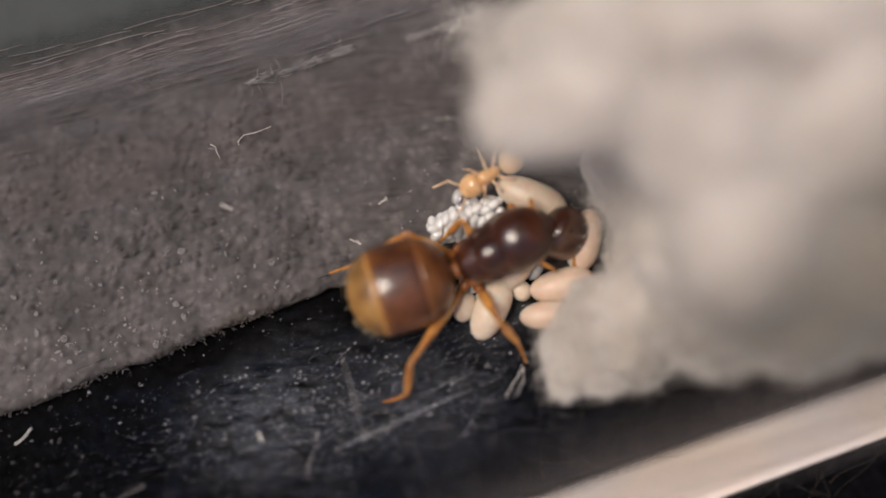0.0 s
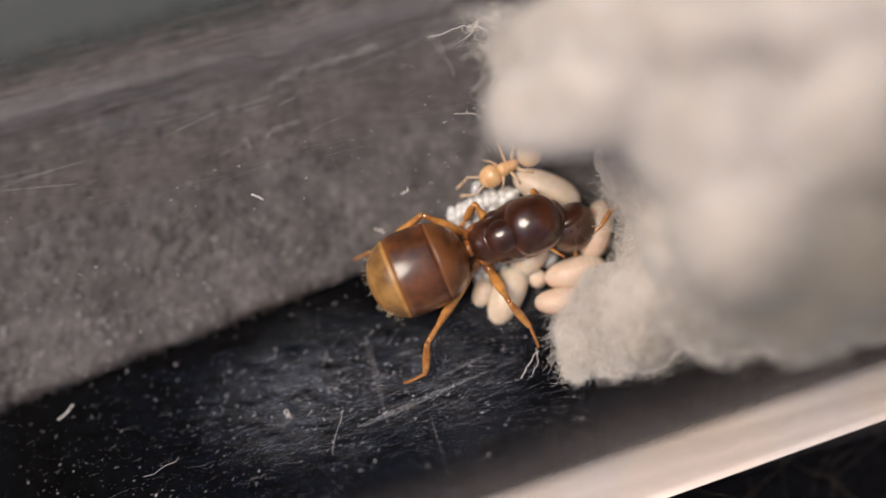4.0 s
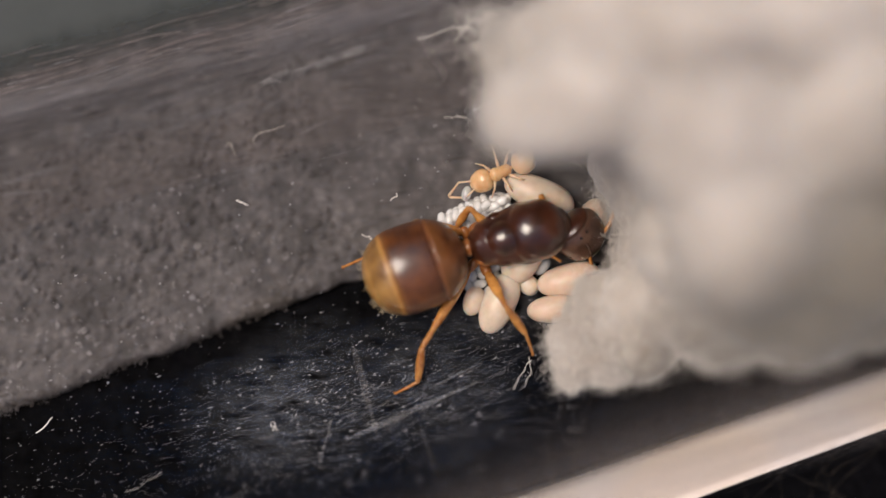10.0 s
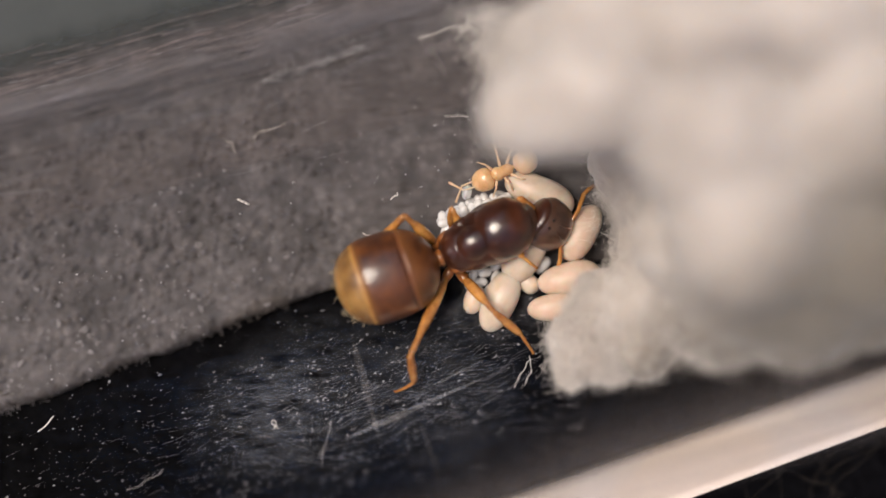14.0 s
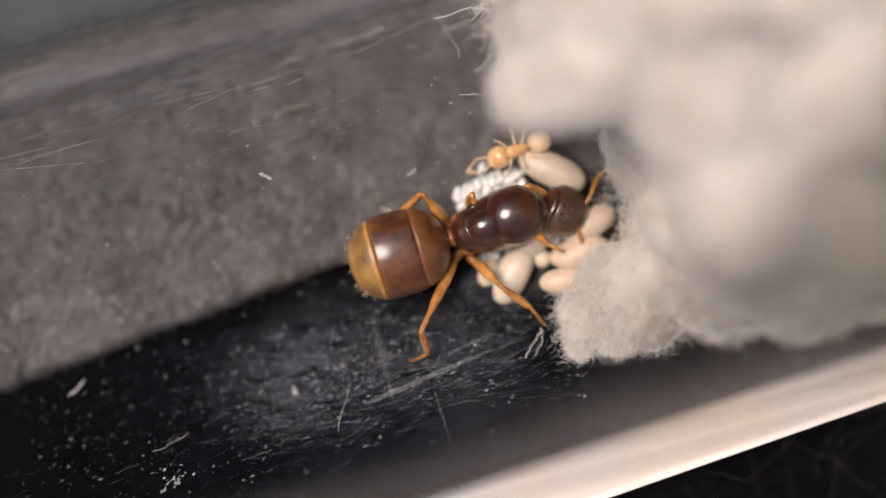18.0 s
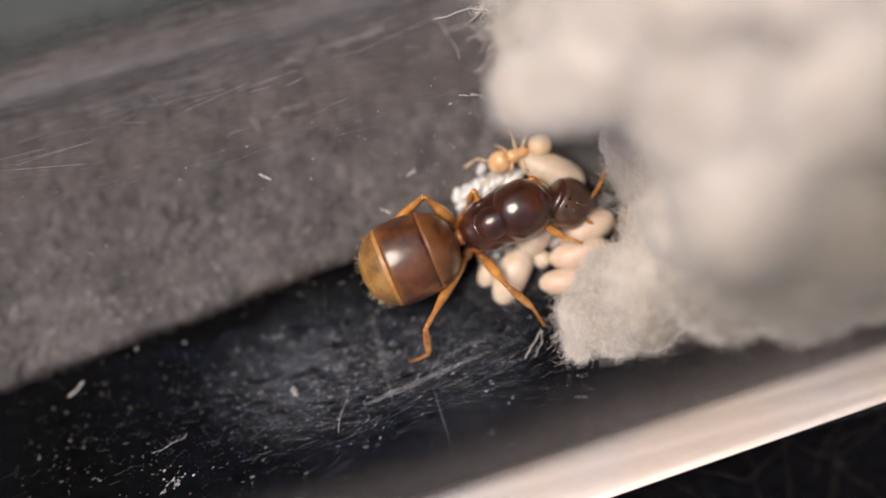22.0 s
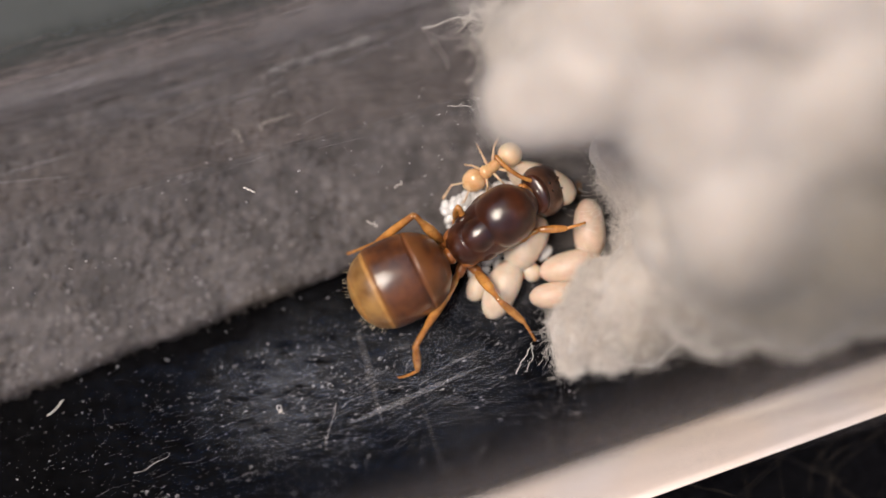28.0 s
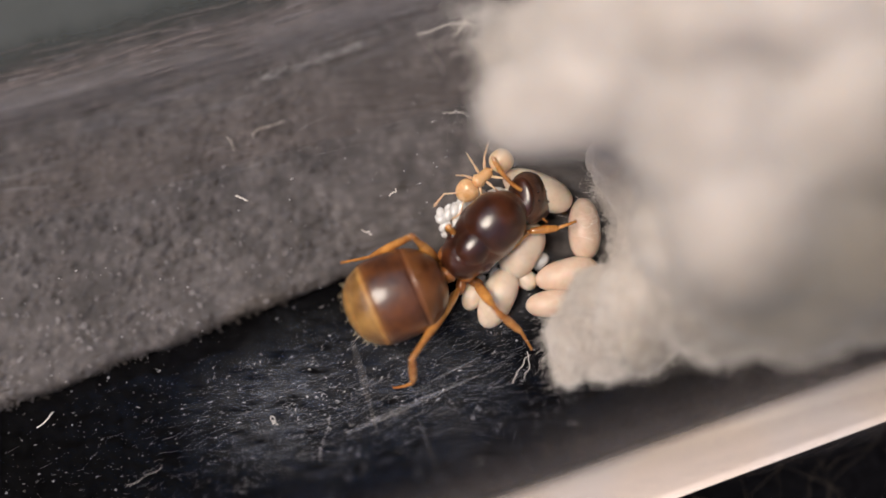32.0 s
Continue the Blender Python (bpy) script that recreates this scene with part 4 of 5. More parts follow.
        part("scape", limb([(0, 0, 0), (0.1, 0, 0.05), (0.5, 0, 0.12), (0.98, 0, 0.05)], [0.05, 0.045, 0.06, 0.07], 10), M_LEG, a, "long amber first antenna joint")
        pts, rad = [], []
        for i in range(23):
            u = i / 22
            pts.append((0.97 + 1.15 * u * math.cos(0.5 + 0.45 * u), -side * 1.15 * u * math.sin(0.5 + 0.45 * u), 0.05 - 0.35 * u))
            rad.append(0.05 + 0.022 * u + (0.007 if i % 2 else -0.004) if i < 22 else 0.03)
        part("flagellum", limb(pts, rad, 10), M_LEG, a, "ringed amber outer antenna")
        antennae.append(a)
    return q, g, h, antennae


QUEEN, GASTER, HEAD, ANTENNAE = queen_ant()
Z_QUEEN = 2.2
# seconds, x, y (mm), heading; turn of the hind body and of the head against it (degrees)
QUEEN_ROWS = [
    (0.0, 1.187, 0.228, 25.9, -9.3, -45.9),
    (0.5, 1.089, 0.235, 26.6, -9.4, -51.6),
    (1.0, 0.961, 0.206, 27.8, -9.6, -57.8),
    (1.5, 0.836, 0.154, 28.3, -9.2, -68.3),
    (2.0, 0.757, 0.155, 28.5, -7.9, -78.5),
    (2.5, 0.761, 0.245, 28.5, -5.2, -71.0),
    (3.0, 0.799, 0.330, 27.1, -1.3, -62.1),
    (3.5, 0.935, 0.451, 22.9, 1.6, -60.4),
    (5.5, 1.183, 0.676, 18.4, 2.5, -65.9),
    (6.0, 1.322, 0.819, 17.6, 2.7, -67.6),
    (6.5, 1.332, 0.845, 17.6, 3.4, -68.4),
    (7.0, 1.330, 0.871, 15.6, 4.6, -67.3),
    (7.5, 1.330, 0.885, 14.5, 5.4, -67.0),
    (8.0, 1.323, 0.881, 15.3, 5.0, -68.7),
    (8.5, 1.312, 0.876, 16.4, 4.3, -70.5),
    (9.0, 1.301, 0.840, 16.5, 4.3, -71.5),
    (9.5, 1.285, 0.791, 15.7, 5.2, -55.7),
    (10.0, 1.278, 0.767, 13.9, 5.6, -38.9),
    (10.5, 1.220, 0.775, 13.2, 5.1, -33.2),
    (11.0, 1.083, 0.793, 14.2, 4.9, -29.2),
    (11.5, 0.968, 0.779, 15.0, 4.5, -29.2),
    (12.0, 0.927, 0.731, 14.9, 3.8, -28.4),
    (12.5, 0.920, 0.681, 15.3, 2.9, -28.0),
    (13.0, 0.847, 0.651, 17.5, 0.5, -29.5),
    (13.5, 0.646, 0.574, 21.4, -2.8, -34.9),
    (14.0, 0.392, 0.409, 24.4, -5.6, -39.4),
    (14.5, 0.199, 0.261, 23.7, -6.1, -37.9),
    (16.5, 0.118, 0.196, 19.6, -3.8, -30.5),
    (17.0, 0.127, 0.167, 17.6, -2.7, -27.6),
    (17.5, 0.195, 0.157, 18.4, -3.5, -25.9),
    (18.0, 0.276, 0.197, 19.9, -3.3, -24.9),
    (18.5, 0.342, 0.245, 23.4, -2.5, -27.4),
    (19.0, 0.427, 0.248, 27.5, -3.4, -30.5),
    (19.5, 0.501, 0.257, 29.0, -3.4, -36.5),
    (20.0, 0.529, 0.283, 29.2, -2.4, -41.2),
    (20.5, 0.541, 0.276, 29.5, -3.1, -39.5),
    (21.0, 0.554, 0.253, 28.4, -3.7, -36.4),
    (21.5, 0.566, 0.239, 26.3, -3.1, -34.3),
    (22.0, 0.567, 0.241, 24.8, -2.2, -32.8),
    (22.5, 0.557, 0.257, 25.1, -1.9, -33.1),
    (23.0, 0.555, 0.257, 27.4, -2.9, -35.4),
    (23.5, 0.571, 0.244, 30.0, -4.5, -40.0),
    (24.0, 0.590, 0.236, 31.8, -5.6, -43.8),
    (24.5, 0.598, 0.226, 32.8, -6.1, -43.8),
    (25.0, 0.594, 0.210, 33.0, -5.9, -43.0),
    (25.5, 0.587, 0.172, 33.7, -6.7, -36.2),
    (27.5, 0.585, 0.118, 35.2, -9.0, -3.2),
    (28.0, 0.596, 0.082, 36.1, -10.8, 3.9),
    (28.5, 0.586, -0.003, 38.0, -13.2, 8.0),
    (29.0, 0.544, -0.165, 41.4, -17.3, 10.6),
    (29.5, 0.539, -0.288, 44.3, -20.7, 10.7),
    (30.0, 0.580, -0.320, 46.5, -23.1, 11.5),
    (30.5, 0.626, -0.302, 48.0, -24.5, 7.0),
    (31.0, 0.656, -0.272, 48.3, -24.8, 3.7),
    (31.5, 0.668, -0.247, 47.6, -24.6, -11.6),
    (32.0, 0.678, -0.227, 47.2, -24.7, -27.2),
]
# seconds, how far the head is bent down (degrees)
HEAD_TILT = [(0, 38), (3, 32), (6, 48), (8.5, 48), (10, 36), (14, 34), (17, 26), (25, 26), (27.5, 46), (29, 56), (31, 56), (32, 50)]
# seconds, world heading of the left and right antenna
ANTENNA_ROWS = [
    (0, 175, -80), (1, 35, -110), (2, 20, -85), (3, 60, -75), (6, 20, -75), (9, 10, -105), (10, 60, -70), (11, 70, -80), (12, 65, -105), (13, 65, -95), (14, 60, -85),
    (17, 65, -85), (18, 62, -70), (19, 150, -40), (20, 25, -35), (21, 75, -100), (22, 55, -25), (23, 60, -30), (24, 5, -65), (25, 20, -45), (26, 110, -35),
    (28, 195, 10), (29, 210, 55), (30, 212, 65), (31, 212, 60), (32, 185, -10),
]
# coxa, knee and foot at one moment (mm, world) for each leg; the pose of the body then is LEG_TIME's
LEG_TIME = 19.0
LEGS = [
    ("hind_leg", (0.72, -0.25, 1.75), (-0.49, -2.48, 2.35), (-1.05, -3.83, 1.93), 0.24),
    ("middle_leg", (1.19, -0.31, 1.75), (2.05, -1.33, 2.9), (3.34, -2.65, 2.0), 0.06),
    ("front_leg", (2.2, 0.3, 1.85), (3.16, 0.45, 2.45), (4.15, -0.01, 2.3), -0.06),
    ("hind_leg", (0.31, 0.67, 1.75), (-0.65, 1.6, 2.9), (-2.73, 0.16, 1.12), 0.05),
    ("middle_leg", (1.25, 0.85, 1.75), (0.84, 1.78, 2.8), (0.72, 1.1, 1.35), 0.0),
    ("front_leg", (2.51, 1.75, 2.0), (2.86, 2.23, 2.7), (3.89, 1.41, 1.8), 0.0),
]
FRONT_FOOT_ROWS = [
    (0.0, 4.28, 0.16),
    (2.0, 3.95, 0.07),
    (6.0, 4.26, 0.43),
    (9.0, 4.36, 0.38),
    (12.0, 3.89, 0.17),
    (14.0, 3.44, 0.06),
    (17.0, 3.73, -0.49),
    (19.0, 4.15, -0.01),
    (22.0, 4.54, 0.07),
    (25.0, 4.09, 0.05),
    (27.5, 4.87, 1.11),
    (28.0, 4.93, 1.12),
    (29.0, 4.91, 1.38),
    (30.0, 4.87, 1.45),
    (31.0, 4.84, 1.33),
    (32.0, 4.75, 1.41),
]


def at_time(rows, t):
    """The values of rows at t, by straight lines."""
    for a, b in zip(rows, rows[1:]):
        if a[0] <= t <= b[0]:
            f = (t - a[0]) / (b[0] - a[0])
            return [p + (r - p) * f for p, r in zip(a[1:], b[1:])]
    return list(rows[-1][1:]) if t > rows[-1][0] else list(rows[0][1:])


def queen_pose(t):
    x, y, a, _, _ = at_time(QUEEN_ROWS, t)
    return pose(x * MM, y * MM, Z_QUEEN * MM, 0, 0, a) @ pose(0.12 * MM, 0, 0)


def to_mm(m, p):
    return (m @ (Vector(p) * MM)) / MM


def queen_legs():
    made = []
    body = queen_pose(LEG_TIME).inverted()
    for name, coxa, knee, foot, kink in LEGS:
        c, k, f = (to_mm(body, p) for p in (coxa, knee, foot))
        root = new(name)
        root.parent = QUEEN
        lf, lt = (k - c).length, (f - k).length
        if name == "front_leg" and c.y < 0:
            lf, lt = 1.3, 1.5
        else:
            reach = max((c - to_mm(queen_pose(r[0]).inverted(), foot)).length for r in QUEEN_ROWS)
            grow = max(1.0, 1.015 * reach / (lf + lt))
            lf, lt = lf * grow, lt * grow
        big = 0.185
        hip = part("coxa", spindle(-0.34, 0.3, 0, 0.17, 0.17, 2.2, 8, n=12), M_COXA, root)
        hip.matrix_basis = aim(c, c + (k - c) * 0.5 + Vector((0, 0, -0.3)))
        fem = part("femur", segment(lf, 0.085, big, 0.085, 0.03), M_LEG, root)
        tib = part("tibia", limb([(lt * 0.6 * u, lt * kink * u, 0) for u in (0, .05, .2, .45, .7, .92, 1)], [0.075, 0.1, 0.115, 0.14, 0.13, 0.105, 0.065], 10), M_LEG, root)
        pts, rad = [], []
        for i in range(13):
            u = i / 12
            pts.append((lt * (0.59 + 0.41 * u), lt * kink * (1 - u), 0.05 * math.sin(math.pi * u)))
            rad.append((0.06 - 0.02 * u) * (1.18 if i % 3 == 0 else 0.92))
        part("tarsus", limb(pts, rad, 8), M_LEG, tib, "thin jointed foot")
        claw = limb([(lt * 0.985, -0.07, 0.0), (lt, 0, 0.02), (lt * 0.985, 0.07, 0.0)], [0.01, 0.022, 0.01], 6)
        part("claw", claw, M_COXA, tib)
        u = (f - c).normalized()
        pole = (k - c) - u * (k - c).dot(u)
        if (name != "front_leg" or c.y > 0) and grow > 1.02:
            pole.z += 0.9
        made.append((name, c, f, lf, lt, pole.normalized(), fem, tib))
    return made


QUEEN_LEGS = queen_legs()


def worker_ant():
    w = new("ant_worker")
    tagged(w, "pale yellow young worker ant tending the eggs", "ant")
    part("mesosoma", loft([(-0.32, 0.0, 0.07, 0.08), (-0.24, 0.03, 0.17, 0.16), (-0.06, 0.05, 0.19, 0.18), (0.06, 0.06, 0.17, 0.15), (0.2, 0.1, 0.24, 0.21), (0.32, 0.1, 0.2, 0.18), (0.42, 0.08, 0.09, 0.09)], 18), M_WORKER, w)
    part("petiole", spindle(-0.40, -0.26, 0.02, 0.06, 0.11, 2.2, 8, n=12), M_WORKER, w)
    part("gaster", spindle(-1.14, -0.36, 0.06, 0.39, 0.37, 2.3, 16), M_WGASTER, w, "pale swollen hind body")
    h = part("head", spindle(0.0, 0.74, 0.0, 0.37, 0.29, 2.6, 16, lean=-0.14), M_WORKER, w, "amber yellow head")
    h.scale = (0.77, 0.77, 0.77)
    h.matrix_basis = pose(0.36 * MM, 0, 0.08 * MM, 0, 18, 0)
    part("clypeus", spindle(0.5, 0.76, -0.02, 0.17, 0.14, 2.3, 8, n=14), M_WGASTER, h)
    for side in (1, -1):
        e = part("eye", spindle(-0.05, 0.05, 0, 0.03, 0.04, 2, 6, n=10), M_EYE, h, "small black eye")
        e.matrix_basis = pose(0.36 * MM, side * 0.25 * MM, 0.13 * MM)
        md = part("mandible", limb([(0, 0, 0), (0.08, -side * 0.02, 0), (0.15, -side * 0.1, -0.02)], [0.06, 0.05, 0.02], 8), M_COXA, h)
        md.matrix_basis = pose(0.6 * MM, side * 0.11 * MM, -0.05 * MM)
    ants = []
    for side in (1, -1):
        a = new("antenna")
        a.parent = h
        a.location = Vector((0.52, side * 0.1, 0.15)) * MM
        part("scape", limb([(0, 0, 0), (0.3, 0, 0.06), (0.56, 0, 0.02)], [0.025, 0.03, 0.034], 8), M_WLEG, a)
        pts = [(0.55 + 0.62 * i / 12 * math.cos(0.7), -side * 0.62 * i / 12 * math.sin(0.7), 0.02 - 0.12 * i / 12) for i in range(13)]
        part("flagellum", limb(pts, [0.026 + 0.018 * i / 12 + 0.003 * (i % 2) for i in range(12)] + [0.02], 8), M_WLEG, a)
        ants.append(a)
    for side in (1, -1):
        for name, cx, kx, ky, fx, fy in (("front_leg", 0.28, 0.46, 0.42, 0.62, 0.62), ("middle_leg", 0.05, 0.0, 0.52, -0.12, 0.95), ("hind_leg", -0.14, -0.42, 0.46, -0.98, 0.78)):
            leg = new(name)
            leg.parent = w
            c, k, f = Vector((cx, side * 0.12, 0.0)), Vector((kx, side * ky, 0.2)), Vector((fx, side * fy, -0.42))
            fem = part("femur", segment((k - c).length, 0.035, 0.05, 0.03), M_WLEG, leg)
            fem.matrix_basis = aim(c, k)
            tib = part("tibia", segment((f - k).length * 0.55, 0.026, 0.036, 0.024), M_WLEG, leg)
            tib.matrix_basis = aim(k, f)
            n = (f - k).length
            part("tarsus", limb([(n * 0.54, 0, 0), (n * 0.75, 0, 0.02), (n, 0, 0)], [0.02, 0.017, 0.012], 7), M_WLEG, tib)
    return w, h, ants


WORKER, WORKER_HEAD, WORKER_ANTENNAE = worker_ant()
WORKER_ROWS = [
    (0.0, 2.289, 3.171, 211.3),
    (0.5, 2.272, 3.191, 211.8),
    (1.0, 2.259, 3.200, 211.1),
    (1.5, 2.262, 3.199, 208.0),
    (2.0, 2.267, 3.195, 205.1),
    (2.5, 2.262, 3.198, 205.8),
    (3.0, 2.256, 3.192, 207.0),
    (3.5, 2.304, 3.191, 208.6),
    (5.5, 2.386, 3.192, 211.9),
    (6.0, 2.382, 3.174, 214.1),
    (6.5, 2.335, 3.163, 214.3),
    (7.0, 2.330, 3.159, 213.5),
    (7.5, 2.348, 3.155, 212.1),
    (8.0, 2.366, 3.158, 209.8),
    (8.5, 2.374, 3.163, 207.6),
    (9.0, 2.382, 3.167, 206.3),
    (9.5, 2.388, 3.169, 205.5),
    (10.0, 2.389, 3.168, 204.6),
    (10.5, 2.393, 3.165, 203.8),
    (11.0, 2.404, 3.164, 204.0),
    (11.5, 2.414, 3.163, 204.5),
    (12.0, 2.414, 3.161, 204.8),
    (12.5, 2.416, 3.157, 205.0),
    (13.0, 2.423, 3.151, 204.7),
    (13.5, 2.428, 3.148, 204.0),
    (14.0, 2.435, 3.148, 203.6),
    (14.5, 2.443, 3.148, 203.2),
    (16.5, 2.449, 3.142, 202.2),
    (17.0, 2.457, 3.135, 201.6),
    (17.5, 2.464, 3.126, 201.7),
    (18.0, 2.470, 3.105, 201.9),
    (18.5, 2.476, 3.080, 201.7),
    (19.0, 2.479, 3.060, 201.3),
    (19.5, 2.479, 3.042, 200.8),
    (20.0, 2.478, 3.026, 201.0),
    (20.5, 2.478, 3.013, 201.5),
    (21.0, 2.486, 2.998, 202.0),
    (21.5, 2.496, 2.990, 203.1),
    (22.0, 2.510, 2.992, 203.4),
    (22.5, 2.525, 2.987, 203.0),
    (23.0, 2.531, 2.984, 203.1),
    (23.5, 2.532, 2.994, 202.5),
    (24.0, 2.539, 2.998, 201.0),
    (24.5, 2.552, 2.992, 199.1),
    (25.0, 2.559, 2.988, 198.6),
    (25.5, 2.410, 2.990, 204.5),
    (27.5, 2.102, 2.956, 213.7),
    (28.0, 1.953, 2.911, 215.9),
    (28.5, 1.972, 2.937, 213.5),
    (29.0, 1.974, 2.990, 211.0),
    (29.5, 1.949, 3.020, 207.2),
    (30.0, 1.909, 3.045, 203.6),
    (30.5, 1.883, 3.024, 205.5),
    (31.0, 1.880, 2.960, 212.2),
    (31.5, 1.875, 2.912, 217.4),
    (32.0, 1.858, 2.878, 220.6),
]

# ---- dust, scratches and fibres on the glass ----
def scratch(s0, v0, s1, v1, width, label="long pale scratch on the glass", mat=M_SCORE):
    """A ragged ribbon on the inner glass, pointed at both ends: shallow frosted grooves and pale streaks."""
    verts, faces = [], []
    along = Vector((s1 - s0, v1 - v0)).normalized()
    n, m = 30, 4
    for i in range(n + 1):
        u = i / n
        half = width * (min(1.0, u * 5, (1 - u) * 2.2 + 0.05) ** 0.7) * (1 + 0.35 * noise.noise(Vector((u * 7, s0, v0))))
        wob = 0.03 * noise.noise(Vector((u * 4, 3, s0)))
        for j in range(m + 1):
            off = wob + half * (2 * j / m - 1) * 0.5
            verts.append(inside(s0 + (s1 - s0) * u - along.y * off, v0 + (v1 - v0) * u + along.x * off, 0.02) * MM)
    for i in range(n):
        for j in range(m):
            k = i * (m + 1) + j
            faces.append((k, k + 1, k + m + 2, k + m + 1))
    ob = from_lists("scratch", verts, faces, mat)
    ob.visible_shadow = False
    tagged(ob, label, "scratch", "scratches on the glass")


scratch(-3.88, -4.34, 0.78, -3.73, 0.17)
scratch(-0.99, -3.58, 1.01, -3.20, 0.07)
scratch(-0.95, 6.96, -1.08, 6.69, 0.05)
# the queen's reflection in the glass, painted as a pale streak
scratch(-2.93, -1.57, -2.85, -4.62, 0.24, "faint pale streak across the glass", M_PALE_STREAK)
scratch(-1.51, -4.33, -1.32, -6.08, 0.1, "faint pale streak across the glass", M_PALE_STREAK)

glass_fibre(2, -5.83, -3.55, 0.4, 0.9, 0.012, 0.9)
glass_fibre(3, -13.38, -1.64, 0.25, 0.7, 0.022, 0.1)
glass_fibre(4, -10.85, -4.06, -0.1, 1.3, 0.006, 0.2)
glass_fibre(5, 1.43, 6.49, 0.25, 1.3, 0.012, 0.3)
glass_fibre(6, 1.65, -4.24, 1.2, 1.1, 0.012, 0.3)
glass_fibre(7, 2.01, -4.19, 0.9, 0.9, 0.010, 0.35)
glass_fibre(11, -0.53, 2.52, 1.0, 0.4, 0.018, 0.6)
glass_fibre(12, -1.69, 1.72, 0.2, 0.5, 0.016, 0.7)
glass_fibre(13, -5.17, 3.76, -0.7, 0.4, 0.03, 0.4)
glass_fibre(14, -4.74, -4.90, 1.2, 1.4, 0.004, 0.12)
glass_fibre(15, 1.76, 4.50, -0.2, 0.8, 0.010, 0.35)
glass_fibre(16, 2.42, 6.26, -0.4, 0.6, 0.010, 0.5)


def canvas_fibre(points, radius):
    """A pale fibre that lies on the canvas."""
    verts, faces = [], []
    strand(verts, faces, [Vector((x, y, 0.46)) for x, y in points], radius, 5)
    tagged(from_lists("lint_fibre", verts, faces, M_FIBRE), "pale bent fibre lying on the grey canvas", "fibre", "loose fibres on the canvas")


canvas_fibre([(-5.63, 4.28), (-5.66, 4.39), (-5.48, 4.59), (-5.08, 4.68), (-4.6, 4.86)], 0.016)
canvas_fibre([(-6.54, 4.3), (-6.37, 4.23), (-6.34, 4.06), (-6.23, 3.86)], 0.018)


def scratch_hairs():
    """A long combed wisp on the canvas, added for a scratch on the glass, with short cross hairs."""
    rng = random.Random(15)
    verts, faces = [], []
    a, b = Vector((-5.46, 6.17, 0.46)), Vector((-2.07, 7.34, 0.46))
    d = (b - a).normalized()
    o = Vector((-d.y, d.x, 0))
    for _ in range(150):
        u = rng.random()
        p = a.lerp(b, u) + o * rng.gauss(0, 0.05 + 0.04 * math.sin(9 * u) ** 2)
        strand(verts, faces, wander(rng, p, d + o * rng.gauss(0, 0.1), rng.uniform(0.15, 0.6), 4, 0.05), rng.uniform(0.004, 0.011))
    for _ in range(46):
        p = a.lerp(b, rng.uniform(-0.25, 1.1)) + o * rng.gauss(0.1, 0.45)
        strand(verts, faces, wander(rng, p, o + d * rng.gauss(0, 0.2), rng.uniform(0.1, 0.35), 3, 0.06), rng.uniform(0.005, 0.012))
    tagged(from_lists("scratch_wisp", verts, faces, M_SCRATCH_HAIR), "pale hairs on the canvas, added for a scratch on the glass", "lint", kind="stuff")


scratch_hairs()


def stray_wisps():
    """Curled cotton fibres that straggle out beside the far side of the tube."""
    rng = random.Random(19)
    long = [(-0.27, 7.2), (0.15, 7.28), (0.45, 7.42), (0.85, 7.55), (1.35, 7.5), (1.7, 7.4)]
    hook = [(0.86, 7.12), (1.0, 7.22), (1.12, 7.36), (1.2, 7.55), (1.3, 7.8)]
    for line, r in ((long, 0.022), (hook, 0.018)):
        loose_fibre([Vector((x, y, 3.1)) for x, y in line], r, "pale curled cotton fibre straggling from the plug")
    for _ in range(46):
        c = Vector((rng.gauss(1.95, 0.42), rng.gauss(7.5, 0.42), rng.uniform(2.9, 3.5)))
        turn, size, lean, ph = rng.uniform(3, 9), rng.uniform(0.08, 0.24), rng.uniform(-0.5, 0.5), rng.random() * 6
        pts = [c + Vector((size * math.cos(ph + turn * u) + lean * u, size * math.sin(ph + turn * u) + (u - 0.5) * 0.35, 0.08 * math.sin(5 * u))) for u in [k / 15 for k in range(16)]]
        loose_fibre(pts, rng.uniform(0.006, 0.015), "pale curled cotton fibre straggling from the plug")


stray_wisps()


def hairlines():
    """Very fine wiping scratches that run along the tube."""
    rng = random.Random(31)
    verts, faces = [], []
    for i in range(900):
        if i % 9 == 0:
            s, v, a = rng.uniform(-15, 2), rng.uniform(4.3, 6.4), rng.gauss(0.02, 0.05)
        else:
            s, v, a = rng.gauss(-2.5, 4.0), rng.gauss(-3.7, 1.0), rng.gauss(0.08, 0.16)
        if abs(v) > 6.45 or s > 2.6:
            continue
        n = rng.uniform(0.08, 0.7) * (2.5 if v > 4 else 1)
        pts = [inside(s + n * u * math.cos(a), max(-6.45, min(6.45, v + n * u * math.sin(a))), 0.012) for u in (0, 0.33, 0.66, 1)]
        strand(verts, faces, pts, rng.uniform(0.001, 0.0032))
    # rub lines on the outer wall of the far side
    for _ in range(340):
        s, a, n = rng.uniform(-18, 1.5), radians(rng.gauss(-8, 12)), rng.uniform(0.4, 2.6)
        drift = radians(rng.gauss(0, 2.0))
        pts = []
        for k in range(6):
            b = a + drift * k / 5
            pts.append(AX * (s + n * k / 5) + SIDE * (R_OUT * math.cos(b)) + Vector((0, 0, Z_AXIS + R_OUT * math.sin(b))))
        strand(verts, faces, pts, rng.uniform(0.004, 0.016))
    ob = from_lists("hairline_scratch", verts, faces, M_SCRATCH)
    tagged(ob, "fine hairline scratches along the glass wall", "scratch", kind="stuff")


hairlines()


